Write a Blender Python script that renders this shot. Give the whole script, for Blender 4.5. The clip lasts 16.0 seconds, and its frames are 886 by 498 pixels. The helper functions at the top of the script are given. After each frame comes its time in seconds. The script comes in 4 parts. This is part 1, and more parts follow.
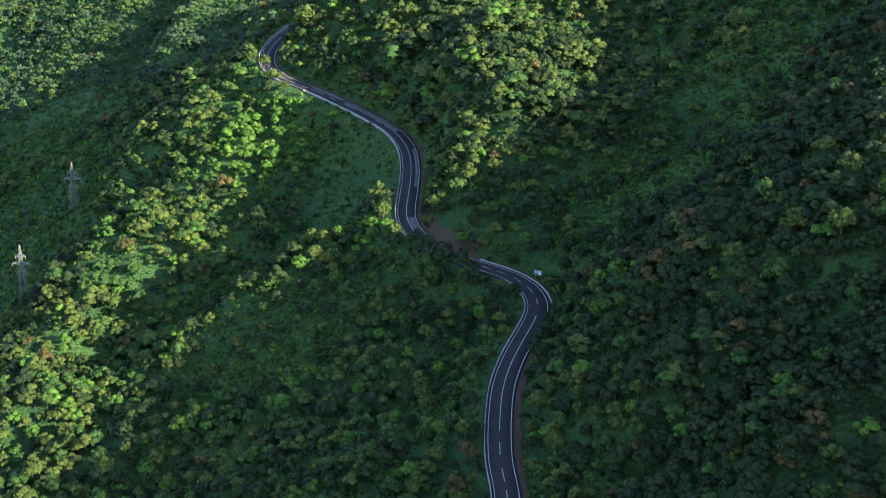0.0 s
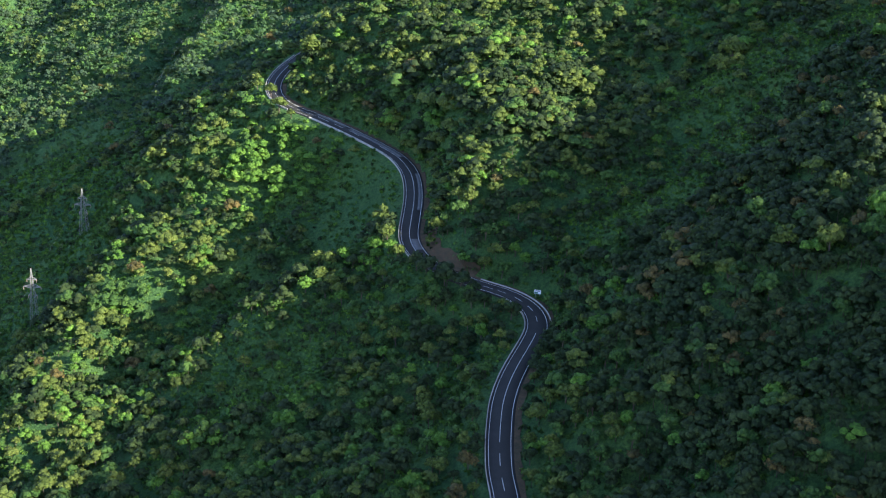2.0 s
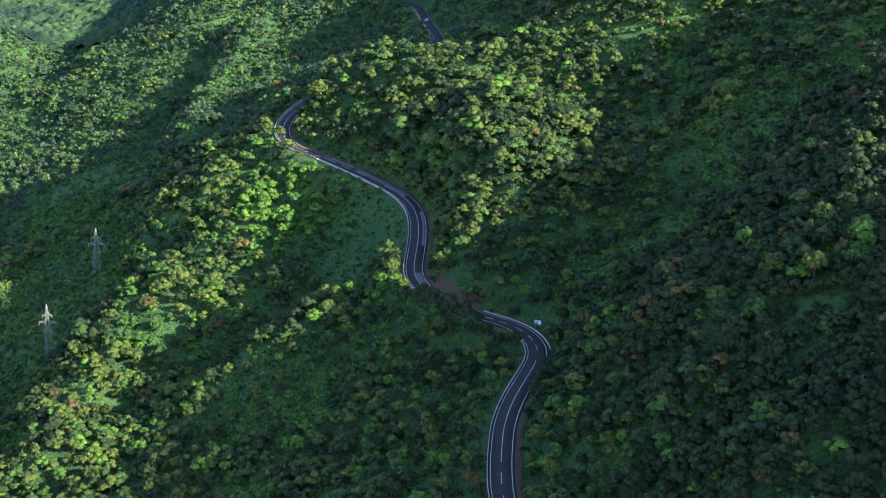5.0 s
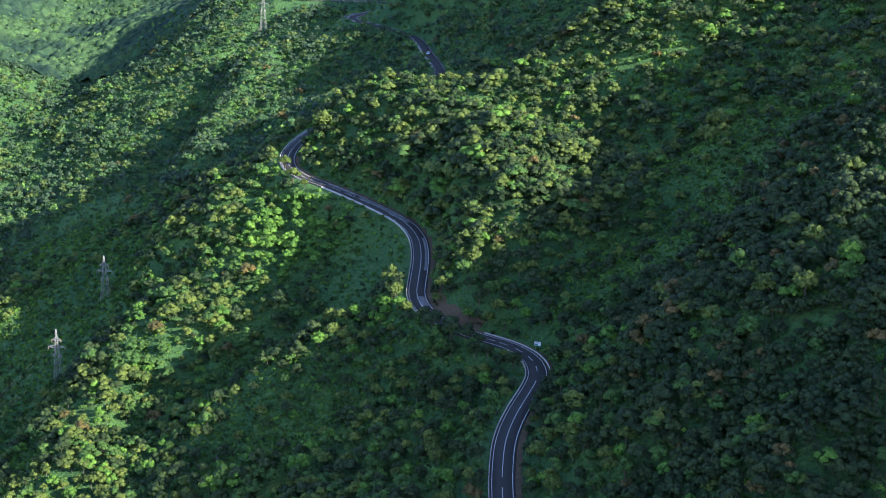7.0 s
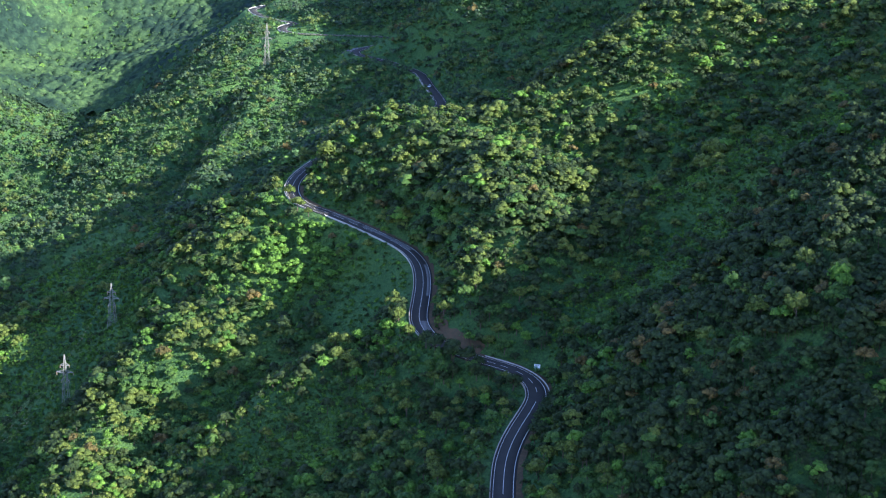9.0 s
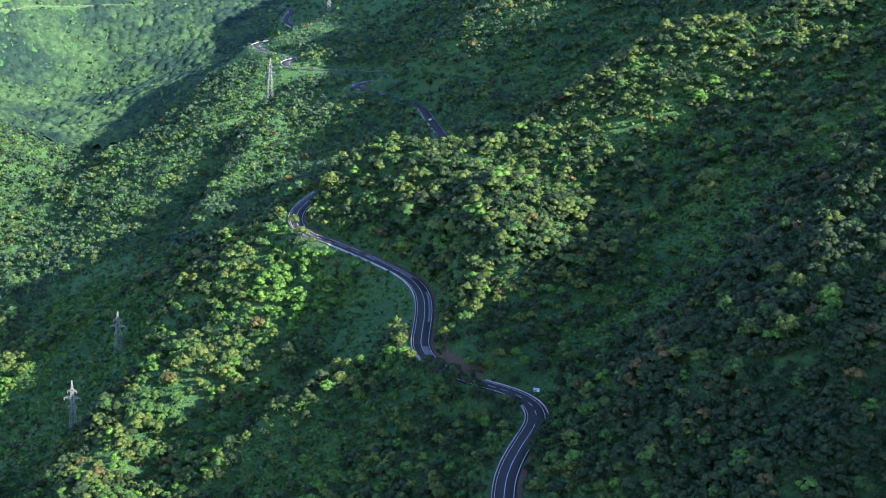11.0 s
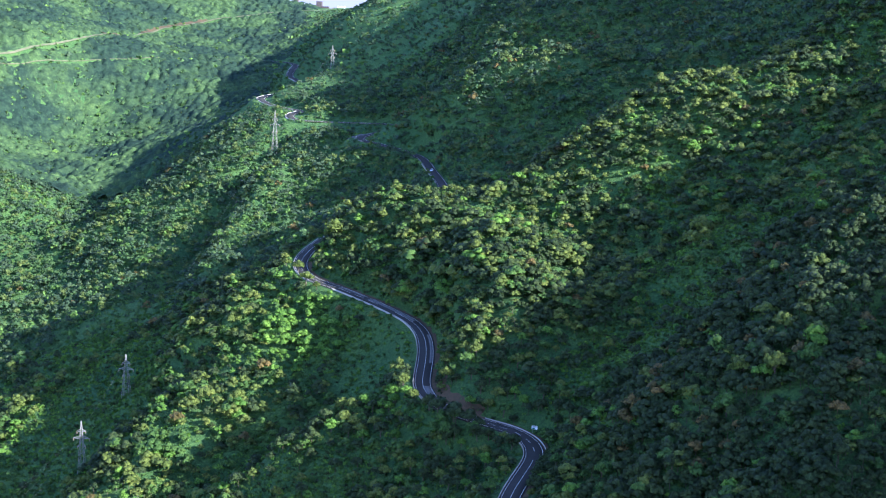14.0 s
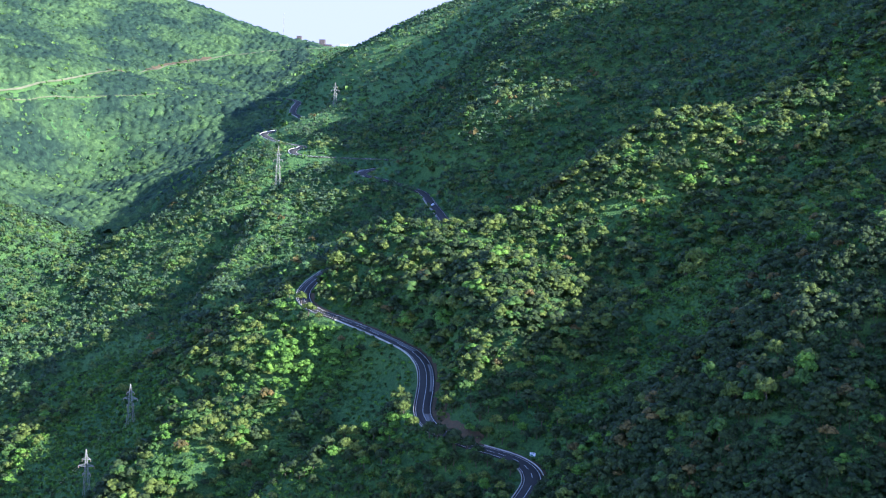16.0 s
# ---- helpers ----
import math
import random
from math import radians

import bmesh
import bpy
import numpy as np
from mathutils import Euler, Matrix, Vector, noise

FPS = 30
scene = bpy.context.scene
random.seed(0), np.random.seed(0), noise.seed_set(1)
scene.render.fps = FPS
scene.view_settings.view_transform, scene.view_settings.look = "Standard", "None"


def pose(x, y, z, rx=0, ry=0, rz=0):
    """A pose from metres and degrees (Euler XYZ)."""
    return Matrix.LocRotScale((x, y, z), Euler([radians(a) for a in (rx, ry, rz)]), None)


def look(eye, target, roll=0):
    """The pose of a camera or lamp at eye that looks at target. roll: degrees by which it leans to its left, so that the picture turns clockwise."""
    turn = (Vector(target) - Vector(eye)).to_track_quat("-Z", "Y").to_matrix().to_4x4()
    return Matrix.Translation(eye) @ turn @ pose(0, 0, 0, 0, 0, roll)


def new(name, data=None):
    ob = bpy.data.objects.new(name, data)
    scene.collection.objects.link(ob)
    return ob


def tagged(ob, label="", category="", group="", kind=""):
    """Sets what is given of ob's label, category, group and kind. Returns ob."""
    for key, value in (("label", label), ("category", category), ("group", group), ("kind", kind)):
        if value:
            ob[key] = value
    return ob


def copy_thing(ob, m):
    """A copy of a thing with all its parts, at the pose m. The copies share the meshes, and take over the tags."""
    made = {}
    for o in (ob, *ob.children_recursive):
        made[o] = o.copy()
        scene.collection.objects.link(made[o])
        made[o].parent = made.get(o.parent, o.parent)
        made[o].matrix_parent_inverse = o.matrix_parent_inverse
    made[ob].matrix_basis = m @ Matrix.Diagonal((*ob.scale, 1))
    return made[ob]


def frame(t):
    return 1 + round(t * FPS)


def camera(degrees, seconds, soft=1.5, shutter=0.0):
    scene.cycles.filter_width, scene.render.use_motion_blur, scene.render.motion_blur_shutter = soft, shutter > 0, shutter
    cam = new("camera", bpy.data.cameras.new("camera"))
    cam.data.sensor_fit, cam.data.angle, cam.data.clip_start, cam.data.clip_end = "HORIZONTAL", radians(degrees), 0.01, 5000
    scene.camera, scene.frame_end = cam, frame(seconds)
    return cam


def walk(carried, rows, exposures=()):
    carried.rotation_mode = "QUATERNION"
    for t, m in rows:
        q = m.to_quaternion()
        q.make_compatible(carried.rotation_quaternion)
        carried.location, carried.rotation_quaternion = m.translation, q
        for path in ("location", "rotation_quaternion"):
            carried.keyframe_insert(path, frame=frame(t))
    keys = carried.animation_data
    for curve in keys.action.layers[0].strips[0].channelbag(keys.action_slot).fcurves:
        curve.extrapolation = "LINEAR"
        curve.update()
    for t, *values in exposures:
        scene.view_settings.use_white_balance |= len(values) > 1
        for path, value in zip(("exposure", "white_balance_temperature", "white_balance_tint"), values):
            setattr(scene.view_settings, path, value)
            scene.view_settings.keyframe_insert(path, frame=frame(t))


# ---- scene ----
cam = camera(38.0, 16.0, soft=1.15)
ROWS = [
    (0, 0.00, 0.00, 300.00, 68.488, -1.861, 0.733),
    (0.5, 0.32, -3.39, 299.75, 68.883, -1.838, 0.782),
    (1, 0.59, -6.81, 299.51, 69.277, -1.818, 0.825),
    (1.5, 0.80, -10.25, 299.28, 69.670, -1.800, 0.863),
    (2, 0.95, -13.72, 299.07, 70.063, -1.783, 0.896),
    (2.5, 1.06, -17.21, 298.87, 70.456, -1.769, 0.923),
    (3, 1.12, -20.71, 298.68, 70.848, -1.757, 0.947),
    (3.5, 1.14, -24.24, 298.50, 71.241, -1.747, 0.966),
    (4, 1.12, -27.77, 298.32, 71.633, -1.738, 0.981),
    (4.5, 1.07, -31.33, 298.15, 72.026, -1.732, 0.993),
    (5, 0.99, -34.89, 297.99, 72.419, -1.727, 1.002),
    (5.5, 0.88, -38.46, 297.83, 72.812, -1.725, 1.008),
    (6, 0.75, -42.04, 297.68, 73.205, -1.724, 1.012),
    (6.5, 0.61, -45.62, 297.52, 73.599, -1.725, 1.013),
    (7, 0.45, -49.21, 297.37, 73.994, -1.728, 1.013),
    (7.5, 0.28, -52.79, 297.22, 74.390, -1.733, 1.011),
    (8, 0.10, -56.38, 297.07, 74.786, -1.740, 1.009),
    (8.5, -0.08, -59.96, 296.91, 75.183, -1.748, 1.005),
    (9, -0.26, -63.53, 296.75, 75.582, -1.759, 1.001),
    (9.5, -0.44, -67.10, 296.58, 75.982, -1.771, 0.997),
    (10, -0.60, -70.66, 296.41, 76.382, -1.786, 0.993),
    (10.5, -0.76, -74.21, 296.24, 76.785, -1.802, 0.990),
    (11, -0.89, -77.75, 296.05, 77.189, -1.821, 0.988),
    (11.5, -1.01, -81.27, 295.85, 77.594, -1.841, 0.987),
    (12, -1.10, -84.77, 295.65, 78.001, -1.864, 0.987),
    (12.5, -1.17, -88.25, 295.43, 78.410, -1.889, 0.990),
    (13, -1.20, -91.71, 295.20, 78.821, -1.916, 0.994),
    (13.5, -1.20, -95.15, 294.96, 79.234, -1.945, 1.002),
    (14, -1.16, -98.56, 294.70, 79.649, -1.977, 1.012),
    (14.5, -1.07, -101.94, 294.42, 80.067, -2.011, 1.025),
    (15, -0.94, -105.30, 294.13, 80.487, -2.048, 1.042),
    (15.5, -0.76, -108.62, 293.82, 80.909, -2.087, 1.063),
    (16, -0.52, -111.91, 293.49, 81.334, -2.129, 1.088),
]
walk(cam, [(t, pose(x, y, z, rx, ry, rz)) for t, x, y, z, rx, ry, rz in ROWS], [(0.0, 2.13, 5020, 18.5), (8.0, 2.27, 4720, 23.5), (16.0, 2.38, 4500, 28.0)])

# ---- world, sun, exposure ----
SUN_AZ, SUN_EL = 120.0, 23.8          # degrees clockwise from +y, degrees above the horizon
world = bpy.data.worlds.new("sky")
scene.world = world
world.use_nodes = True
wt = world.node_tree
sky = wt.nodes.new("ShaderNodeTexSky")
sky.sky_type = "NISHITA"
sky.sun_disc = False
sky.sun_elevation, sky.sun_rotation = radians(SUN_EL), radians(SUN_AZ)
sky.altitude, sky.air_density, sky.dust_density, sky.ozone_density = 600, 1.0, 0.8, 0.7
veil = wt.nodes.new("ShaderNodeMix")                # thin white haze takes some blue out of the sky
veil.data_type, veil.blend_type = "RGBA", "MULTIPLY"
veil.inputs[0].default_value, veil.inputs[7].default_value = 1.0, (1.10, 1.0, 0.94, 1)
wt.links.new(sky.outputs[0], veil.inputs[6])
wt.links.new(veil.outputs[2], wt.nodes["Background"].inputs[0])
wt.nodes["Background"].inputs[1].default_value = 0.100
sun = new("sun", bpy.data.lights.new("sun", "SUN"))
sun.data.energy, sun.data.angle, sun.data.color = 4.2, radians(0.6), (1.0, 0.88, 0.54)
sa, se = radians(SUN_AZ), radians(SUN_EL)
SUN_DIR = Vector((math.sin(sa) * math.cos(se), math.cos(sa) * math.cos(se), math.sin(se)))
sun.matrix_world = look(SUN_DIR * 1000, (0, 0, 0))

# self-lit sheet added in place of the pale sky over the pass
backdrop_glow = bpy.data.materials.new("pale_sky_glow")
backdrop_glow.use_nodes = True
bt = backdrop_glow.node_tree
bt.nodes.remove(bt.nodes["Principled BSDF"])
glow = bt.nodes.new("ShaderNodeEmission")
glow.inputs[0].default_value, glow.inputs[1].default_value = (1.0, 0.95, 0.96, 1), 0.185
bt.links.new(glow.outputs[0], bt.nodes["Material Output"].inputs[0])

# ---- materials ----
def material(name, base, rough=0.8, metal=0.0, spec=0.3):
    m = bpy.data.materials.new(name)
    m.use_nodes = True
    b = m.node_tree.nodes["Principled BSDF"]
    b.inputs["Base Color"].default_value = (*base, 1)
    b.inputs["Roughness"].default_value = rough
    b.inputs["Metallic"].default_value = metal
    b.inputs["Specular IOR Level"].default_value = spec
    return m


def ramp(nt, fac, stops):
    r = nt.nodes.new("ShaderNodeValToRGB")
    while len(r.color_ramp.elements) < len(stops):
        r.color_ramp.elements.new(0.5)
    for e, (p, c) in zip(r.color_ramp.elements, stops):
        e.position, e.color = p, (*c, 1)
    nt.links.new(fac, r.inputs[0])
    return r.outputs[0]


def noise_node(nt, scale, detail=4, rough=0.6):
    g = nt.nodes.new("ShaderNodeTexCoord") if "coord" not in nt.nodes else nt.nodes["coord"]
    g.name = "coord"
    n = nt.nodes.new("ShaderNodeTexNoise")
    n.inputs["Scale"].default_value, n.inputs["Detail"].default_value, n.inputs["Roughness"].default_value = scale, detail, rough
    nt.links.new(g.outputs["Object"], n.inputs["Vector"])
    return n.outputs[0]


def mixed(nt, fac, a, b, mode="MIX"):
    x = nt.nodes.new("ShaderNodeMix")
    x.data_type, x.blend_type = "RGBA", mode
    for s, v in ((x.inputs[0], fac), (x.inputs[6], a), (x.inputs[7], b)):
        if hasattr(v, "is_linked"):
            nt.links.new(v, s)
        elif isinstance(v, tuple):
            s.default_value = (*v, 1)
        else:
            s.default_value = v
    return x.outputs[2]


def bumped(m, height, strength, distance):
    nt = m.node_tree
    b = nt.nodes.new("ShaderNodeBump")
    b.inputs["Strength"].default_value, b.inputs["Distance"].default_value = strength, distance
    nt.links.new(height, b.inputs["Height"])
    nt.links.new(b.outputs[0], nt.nodes["Principled BSDF"].inputs["Normal"])


def leaf_material(name, dark, mid, light, grain=1.0):
    """Foliage: tint by leaf clump, by stand, and by patches of the hillside."""
    m = material(name, mid, 0.6, 0, 0.2)
    nt = m.node_tree
    geo = nt.nodes.new("ShaderNodeNewGeometry")
    tint = ramp(nt, geo.outputs["Random Per Island"], [(0.0, dark), (0.45, mid), (1.0, light)])
    patch = ramp(nt, noise_node(nt, 0.035, 3), [(0.3, (0.82, 0.88, 0.86)), (0.7, (1.16, 1.1, 0.96))])
    stand = ramp(nt, noise_node(nt, 0.16, 3), [(0.36, (0.72, 0.78, 0.74)), (0.64, (1.22, 1.16, 1.1))])
    # one noise for bump and colour: darker in the hollows, lighter on the crests
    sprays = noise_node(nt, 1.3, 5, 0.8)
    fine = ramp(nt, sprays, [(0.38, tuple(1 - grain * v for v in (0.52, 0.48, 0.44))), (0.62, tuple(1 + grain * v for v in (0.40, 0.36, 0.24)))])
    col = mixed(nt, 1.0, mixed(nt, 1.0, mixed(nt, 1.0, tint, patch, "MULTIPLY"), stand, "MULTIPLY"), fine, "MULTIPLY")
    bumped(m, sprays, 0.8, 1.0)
    bsdf = nt.nodes["Principled BSDF"]
    nt.links.new(col, bsdf.inputs["Base Color"])
    trans = nt.nodes.new("ShaderNodeBsdfTranslucent")
    nt.links.new(col, trans.inputs[0])
    mix = nt.nodes.new("ShaderNodeMixShader")
    mix.inputs[0].default_value = 0.25
    nt.links.new(bsdf.outputs[0], mix.inputs[1])
    nt.links.new(trans.outputs[0], mix.inputs[2])
    nt.links.new(mix.outputs[0], nt.nodes["Material Output"].inputs[0])
    return m


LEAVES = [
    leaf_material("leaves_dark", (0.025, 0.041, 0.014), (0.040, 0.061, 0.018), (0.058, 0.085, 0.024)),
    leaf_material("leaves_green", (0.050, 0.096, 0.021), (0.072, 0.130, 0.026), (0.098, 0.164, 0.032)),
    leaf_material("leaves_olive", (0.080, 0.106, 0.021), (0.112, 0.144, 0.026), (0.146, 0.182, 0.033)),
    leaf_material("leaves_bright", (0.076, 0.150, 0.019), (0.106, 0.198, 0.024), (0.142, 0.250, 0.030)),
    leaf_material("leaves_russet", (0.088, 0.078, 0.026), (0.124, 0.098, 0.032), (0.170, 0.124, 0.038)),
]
# far woods: distance haze painted in as bluer, paler leaf colour
HAZED_LEAVES = [
    leaf_material("hazed_leaves_dark", (0.040, 0.068, 0.037), (0.058, 0.092, 0.047), (0.078, 0.118, 0.057), 0.5),
    leaf_material("hazed_leaves_mid", (0.052, 0.098, 0.036), (0.074, 0.130, 0.045), (0.098, 0.162, 0.054), 0.5),
    leaf_material("hazed_leaves_olive", (0.080, 0.112, 0.030), (0.108, 0.146, 0.037), (0.136, 0.178, 0.045), 0.5),
    leaf_material("hazed_leaves_bright", (0.078, 0.144, 0.029), (0.106, 0.186, 0.037), (0.134, 0.226, 0.045), 0.5),
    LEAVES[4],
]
BARK = material("bark", (0.10, 0.075, 0.055), 0.9)
bumped(BARK, noise_node(BARK.node_tree, 6), 0.6, 0.05)

CANOPY = material("far_canopy_leaves", (0.06, 0.1, 0.03), 0.8, 0, 0.15)
nt = CANOPY.node_tree
crown = nt.nodes.new("ShaderNodeTexVoronoi")
crown.inputs["Scale"].default_value = 0.17
where = nt.nodes.new("ShaderNodeTexCoord")
nt.links.new(where.outputs["Object"], crown.inputs["Vector"])
# tones by leaf, crown and stand; the added blue paints in distance haze
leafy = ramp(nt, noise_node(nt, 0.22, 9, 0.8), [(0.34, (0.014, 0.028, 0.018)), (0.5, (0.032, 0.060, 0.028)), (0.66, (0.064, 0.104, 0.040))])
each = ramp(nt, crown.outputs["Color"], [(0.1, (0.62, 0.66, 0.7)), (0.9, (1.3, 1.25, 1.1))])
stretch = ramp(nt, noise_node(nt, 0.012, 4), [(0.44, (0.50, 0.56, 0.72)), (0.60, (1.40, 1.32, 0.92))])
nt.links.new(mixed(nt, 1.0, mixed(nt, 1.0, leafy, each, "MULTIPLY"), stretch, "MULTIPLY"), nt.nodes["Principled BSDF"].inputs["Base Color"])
bumped(CANOPY, noise_node(nt, 0.9, 6, 0.75), 0.8, 1.0)

GROUND = material("vine_covered_ground", (0.05, 0.1, 0.03), 0.85, 0, 0.15)
nt = GROUND.node_tree
g1 = ramp(nt, noise_node(nt, 0.8, 8, 0.75), [(0.32, (0.030, 0.060, 0.022)), (0.5, (0.068, 0.128, 0.038)), (0.68, (0.120, 0.196, 0.052))])
g2 = ramp(nt, noise_node(nt, 0.02, 4), [(0.35, (0.75, 0.85, 0.85)), (0.65, (1.2, 1.15, 0.9))])
nt.links.new(mixed(nt, 1.0, g1, g2, "MULTIPLY"), nt.nodes["Principled BSDF"].inputs["Base Color"])
bumped(GROUND, noise_node(nt, 0.5, 9, 0.75), 1.0, 2.6)

ASPHALT = material("asphalt", (0.034, 0.034, 0.032), 0.9, 0, 0.15)
nt = ASPHALT.node_tree
a1 = ramp(nt, noise_node(nt, 0.25, 6, 0.6), [(0.3, (0.030, 0.028, 0.023)), (0.7, (0.048, 0.044, 0.036))])
nt.links.new(mixed(nt, 0.5, a1, ramp(nt, noise_node(nt, 9, 3), [(0.3, (0.031, 0.028, 0.023)), (0.7, (0.048, 0.044, 0.036))])), nt.nodes["Principled BSDF"].inputs["Base Color"])
bumped(ASPHALT, noise_node(nt, 30, 3), 0.3, 0.02)
PATCH = material("old_concrete_paving", (0.2, 0.2, 0.2), 0.85)
nt = PATCH.node_tree
nt.links.new(ramp(nt, noise_node(nt, 0.7, 6), [(0.3, (0.082, 0.078, 0.070)), (0.7, (0.14, 0.132, 0.118))]), nt.nodes["Principled BSDF"].inputs["Base Color"])
PAINT = material("white_road_paint", (0.7, 0.7, 0.68), 0.6)
nt = PAINT.node_tree
nt.links.new(ramp(nt, noise_node(nt, 1.5, 6, 0.7), [(0.3, (0.46, 0.43, 0.37)), (0.6, (0.76, 0.71, 0.62))]), nt.nodes["Principled BSDF"].inputs["Base Color"])
CONCRETE = material("pale_concrete", (0.55, 0.54, 0.5), 0.85)
nt = CONCRETE.node_tree
nt.links.new(ramp(nt, noise_node(nt, 0.8, 6, 0.7), [(0.3, (0.24, 0.22, 0.18)), (0.65, (0.48, 0.44, 0.36))]), nt.nodes["Principled BSDF"].inputs["Base Color"])
bumped(CONCRETE, noise_node(nt, 5, 4), 0.3, 0.03)
EARTH = material("bare_brown_earth", (0.15, 0.085, 0.05), 0.95)
nt = EARTH.node_tree
nt.links.new(ramp(nt, noise_node(nt, 0.5, 7, 0.7), [(0.3, (0.05, 0.045, 0.02)), (0.7, (0.115, 0.068, 0.032))]), nt.nodes["Principled BSDF"].inputs["Base Color"])
bumped(EARTH, noise_node(nt, 1.2, 6, 0.7), 0.9, 0.4)
PALE_EARTH = material("pale_dry_earth", (0.36, 0.29, 0.19), 0.95)
nt = PALE_EARTH.node_tree
nt.links.new(ramp(nt, noise_node(nt, 0.12, 6, 0.7), [(0.3, (0.07, 0.085, 0.035)), (0.7, (0.16, 0.14, 0.08))]), nt.nodes["Principled BSDF"].inputs["Base Color"])
STEEL = material("galvanised_steel", (0.23, 0.215, 0.185), 0.6, 0.0)
GLASSY = material("insulator_porcelain", (0.35, 0.25, 0.18), 0.3)
BRICK = material("weathered_masonry", (0.3, 0.24, 0.2), 0.9)
nt = BRICK.node_tree
nt.links.new(ramp(nt, noise_node(nt, 0.6, 6, 0.7), [(0.3, (0.055, 0.045, 0.04)), (0.7, (0.12, 0.095, 0.085))]), nt.nodes["Principled BSDF"].inputs["Base Color"])
WHITEWALL = material("white_wall", (0.75, 0.74, 0.72), 0.8)
DARK = material("dark_opening", (0.03, 0.03, 0.035), 0.6)
GREENSIGN = material("green_sign_face", (0.03, 0.16, 0.09), 0.5)
CARPAINT = material("white_car_paint", (0.75, 0.75, 0.75), 0.3)
CARGLASS = material("car_glass", (0.02, 0.025, 0.03), 0.1)
TYRE = material("rubber", (0.02, 0.02, 0.02), 0.8)


# ---- the lie of the land ----
ROAD = [(20, 285), (20.7, 314), (19.2, 329), (19.1, 344), (19.8, 357), (20.6, 366), (22.4, 375.6), (24.6, 384), (27.5, 393), (31, 403),
        (33.8, 412), (34.4, 420), (32.8, 427.5), (29.3, 433.6), (24.5, 438.5), (18.3, 442.4), (12, 445.8), (4.6, 450.8), (-3, 457),
        (-9.4, 465.5), (-13.8, 476.4), (-15.3, 486.5), (-15.1, 499.3), (-14.7, 515.4), (-15.0, 529.5), (-16.5, 544), (-19.6, 556),
        (-24.5, 567), (-31.4, 576.6), (-46.4, 594), (-64.5, 612.7), (-73.8, 621), (-82, 628), (-89.5, 639), (-94, 653), (-95, 669),
        (-92.5, 688), (-86, 712)]
ROAD_FAR = [(-86, 712), (-72, 752), (-52, 800), (-27, 836), (-14, 862), (-17.6, 892), (-24.4, 924.7), (-29, 951), (-35, 974), (-49, 997), (-65, 1017),
            (-81, 1033), (-91, 1044), (-91.8, 1056), (-84, 1074), (-69.5, 1093), (-62, 1110), (-66, 1126), (-77, 1133.5), (-99, 1132.5), (-121, 1133),
            (-143, 1134.6), (-160, 1138.5), (-168.6, 1152), (-170, 1174), (-163, 1194), (-181, 1210), (-200, 1233),
            (-216, 1270), (-212, 1298), (-196, 1330), (-186, 1390), (-200, 1448), (-215, 1494), (-223, 1570), (-231, 1660), (-260, 1706), (-310, 1718)]
TERRACE = [(-310, 1718), (-355, 1690), (-400, 1645), (-470, 1590), (-525, 1545), (-580, 1500)]
TRACK = [(-231, 1650), (-245, 1700), (-311, 1690), (-370, 1667), (-436, 1619), (-497, 1568), (-538, 1534), (-583, 1497)]


def road_z(y):
    return -3.68e-5 * y * y + 0.16107 * y + 54.2


def spline(points, step):
    """An even chain of places along a smooth curve through the given ones."""
    p = np.array(points, float)
    p = np.vstack([2 * p[0] - p[1], p, 2 * p[-1] - p[-2]])
    out = []
    for i in range(1, len(p) - 2):
        n = max(2, int(np.linalg.norm(p[i + 1] - p[i]) / 0.5))
        s = np.linspace(0, 1, n, endpoint=False)[:, None]
        a, b, c, d = p[i - 1], p[i], p[i + 1], p[i + 2]
        out.append(0.5 * (2 * b + (c - a) * s + (2 * a - 5 * b + 4 * c - d) * s ** 2 + (3 * b - a - 3 * c + d) * s ** 3))
    q = np.vstack(out + [p[-2:-1]])
    d = np.concatenate([[0], np.cumsum(np.linalg.norm(np.diff(q, axis=0), axis=1))])
    s = np.arange(0, d[-1], step)
    q = np.stack([np.interp(s, d, q[:, k]) for k in range(q.shape[1])], 1)
    k = np.ones(5) / 5
    r = q.copy()
    for c in range(q.shape[1]):
        r[2:-2, c] = np.convolve(q[:, c], k, "valid")
    return r


def with_z(xy, f):
    return np.column_stack([xy, f(xy[:, 1])])


main_line = with_z(spline(ROAD, 2.0), road_z)
far_line = with_z(spline(ROAD_FAR, 3.0), road_z)
UPPER = [(-216, 2050), (-226, 2021), (-266, 2012), (-303, 2006), (-344, 1979), (-385, 1951), (-421, 1909), (-454, 1860), (-474, 1797), (-488, 1690), (-508, 1605), (-534, 1567), (-560, 1534), (-587, 1508), (-616, 1471)]
upper_line = with_z(spline(UPPER, 6.0), road_z)

SPUR_RIGHT = [(91, 283, 138), (50, 301, 117), (72, 314, 134), (136, 323, 181), (94, 324, 149), (104, 356, 169), (61, 463, 140), (200, 300, 115),
              (320, 330, 230), (190, 400, 218), (159, 520, 213), (300, 520, 263), (55, 395, 134), (62, 425, 136), (450, 420, 374), (34, 330, 110), (36, 300, 108)]
HILL = [(6, 561, 168), (11, 615, 178), (-45, 625, 157), (73, 579, 170), (-67, 653, 157), (81, 518, 167), (160, 705, 262), (217, 663, 273), (217, 875, 304),
        (10, 520, 155), (25, 490, 145), (-76, 680, 167), (-63, 686, 175), (-42, 683, 184), (-14, 674, 189), (11, 669, 190), (38, 675, 197),
        (94, 691, 238), (137, 710, 258), (330, 700, 370)]
DIPS = [(-45, 770, 150), (5, 780, 158), (60, 790, 180), (115, 800, 212), (175, 805, 242), (-80, 770, 146)]
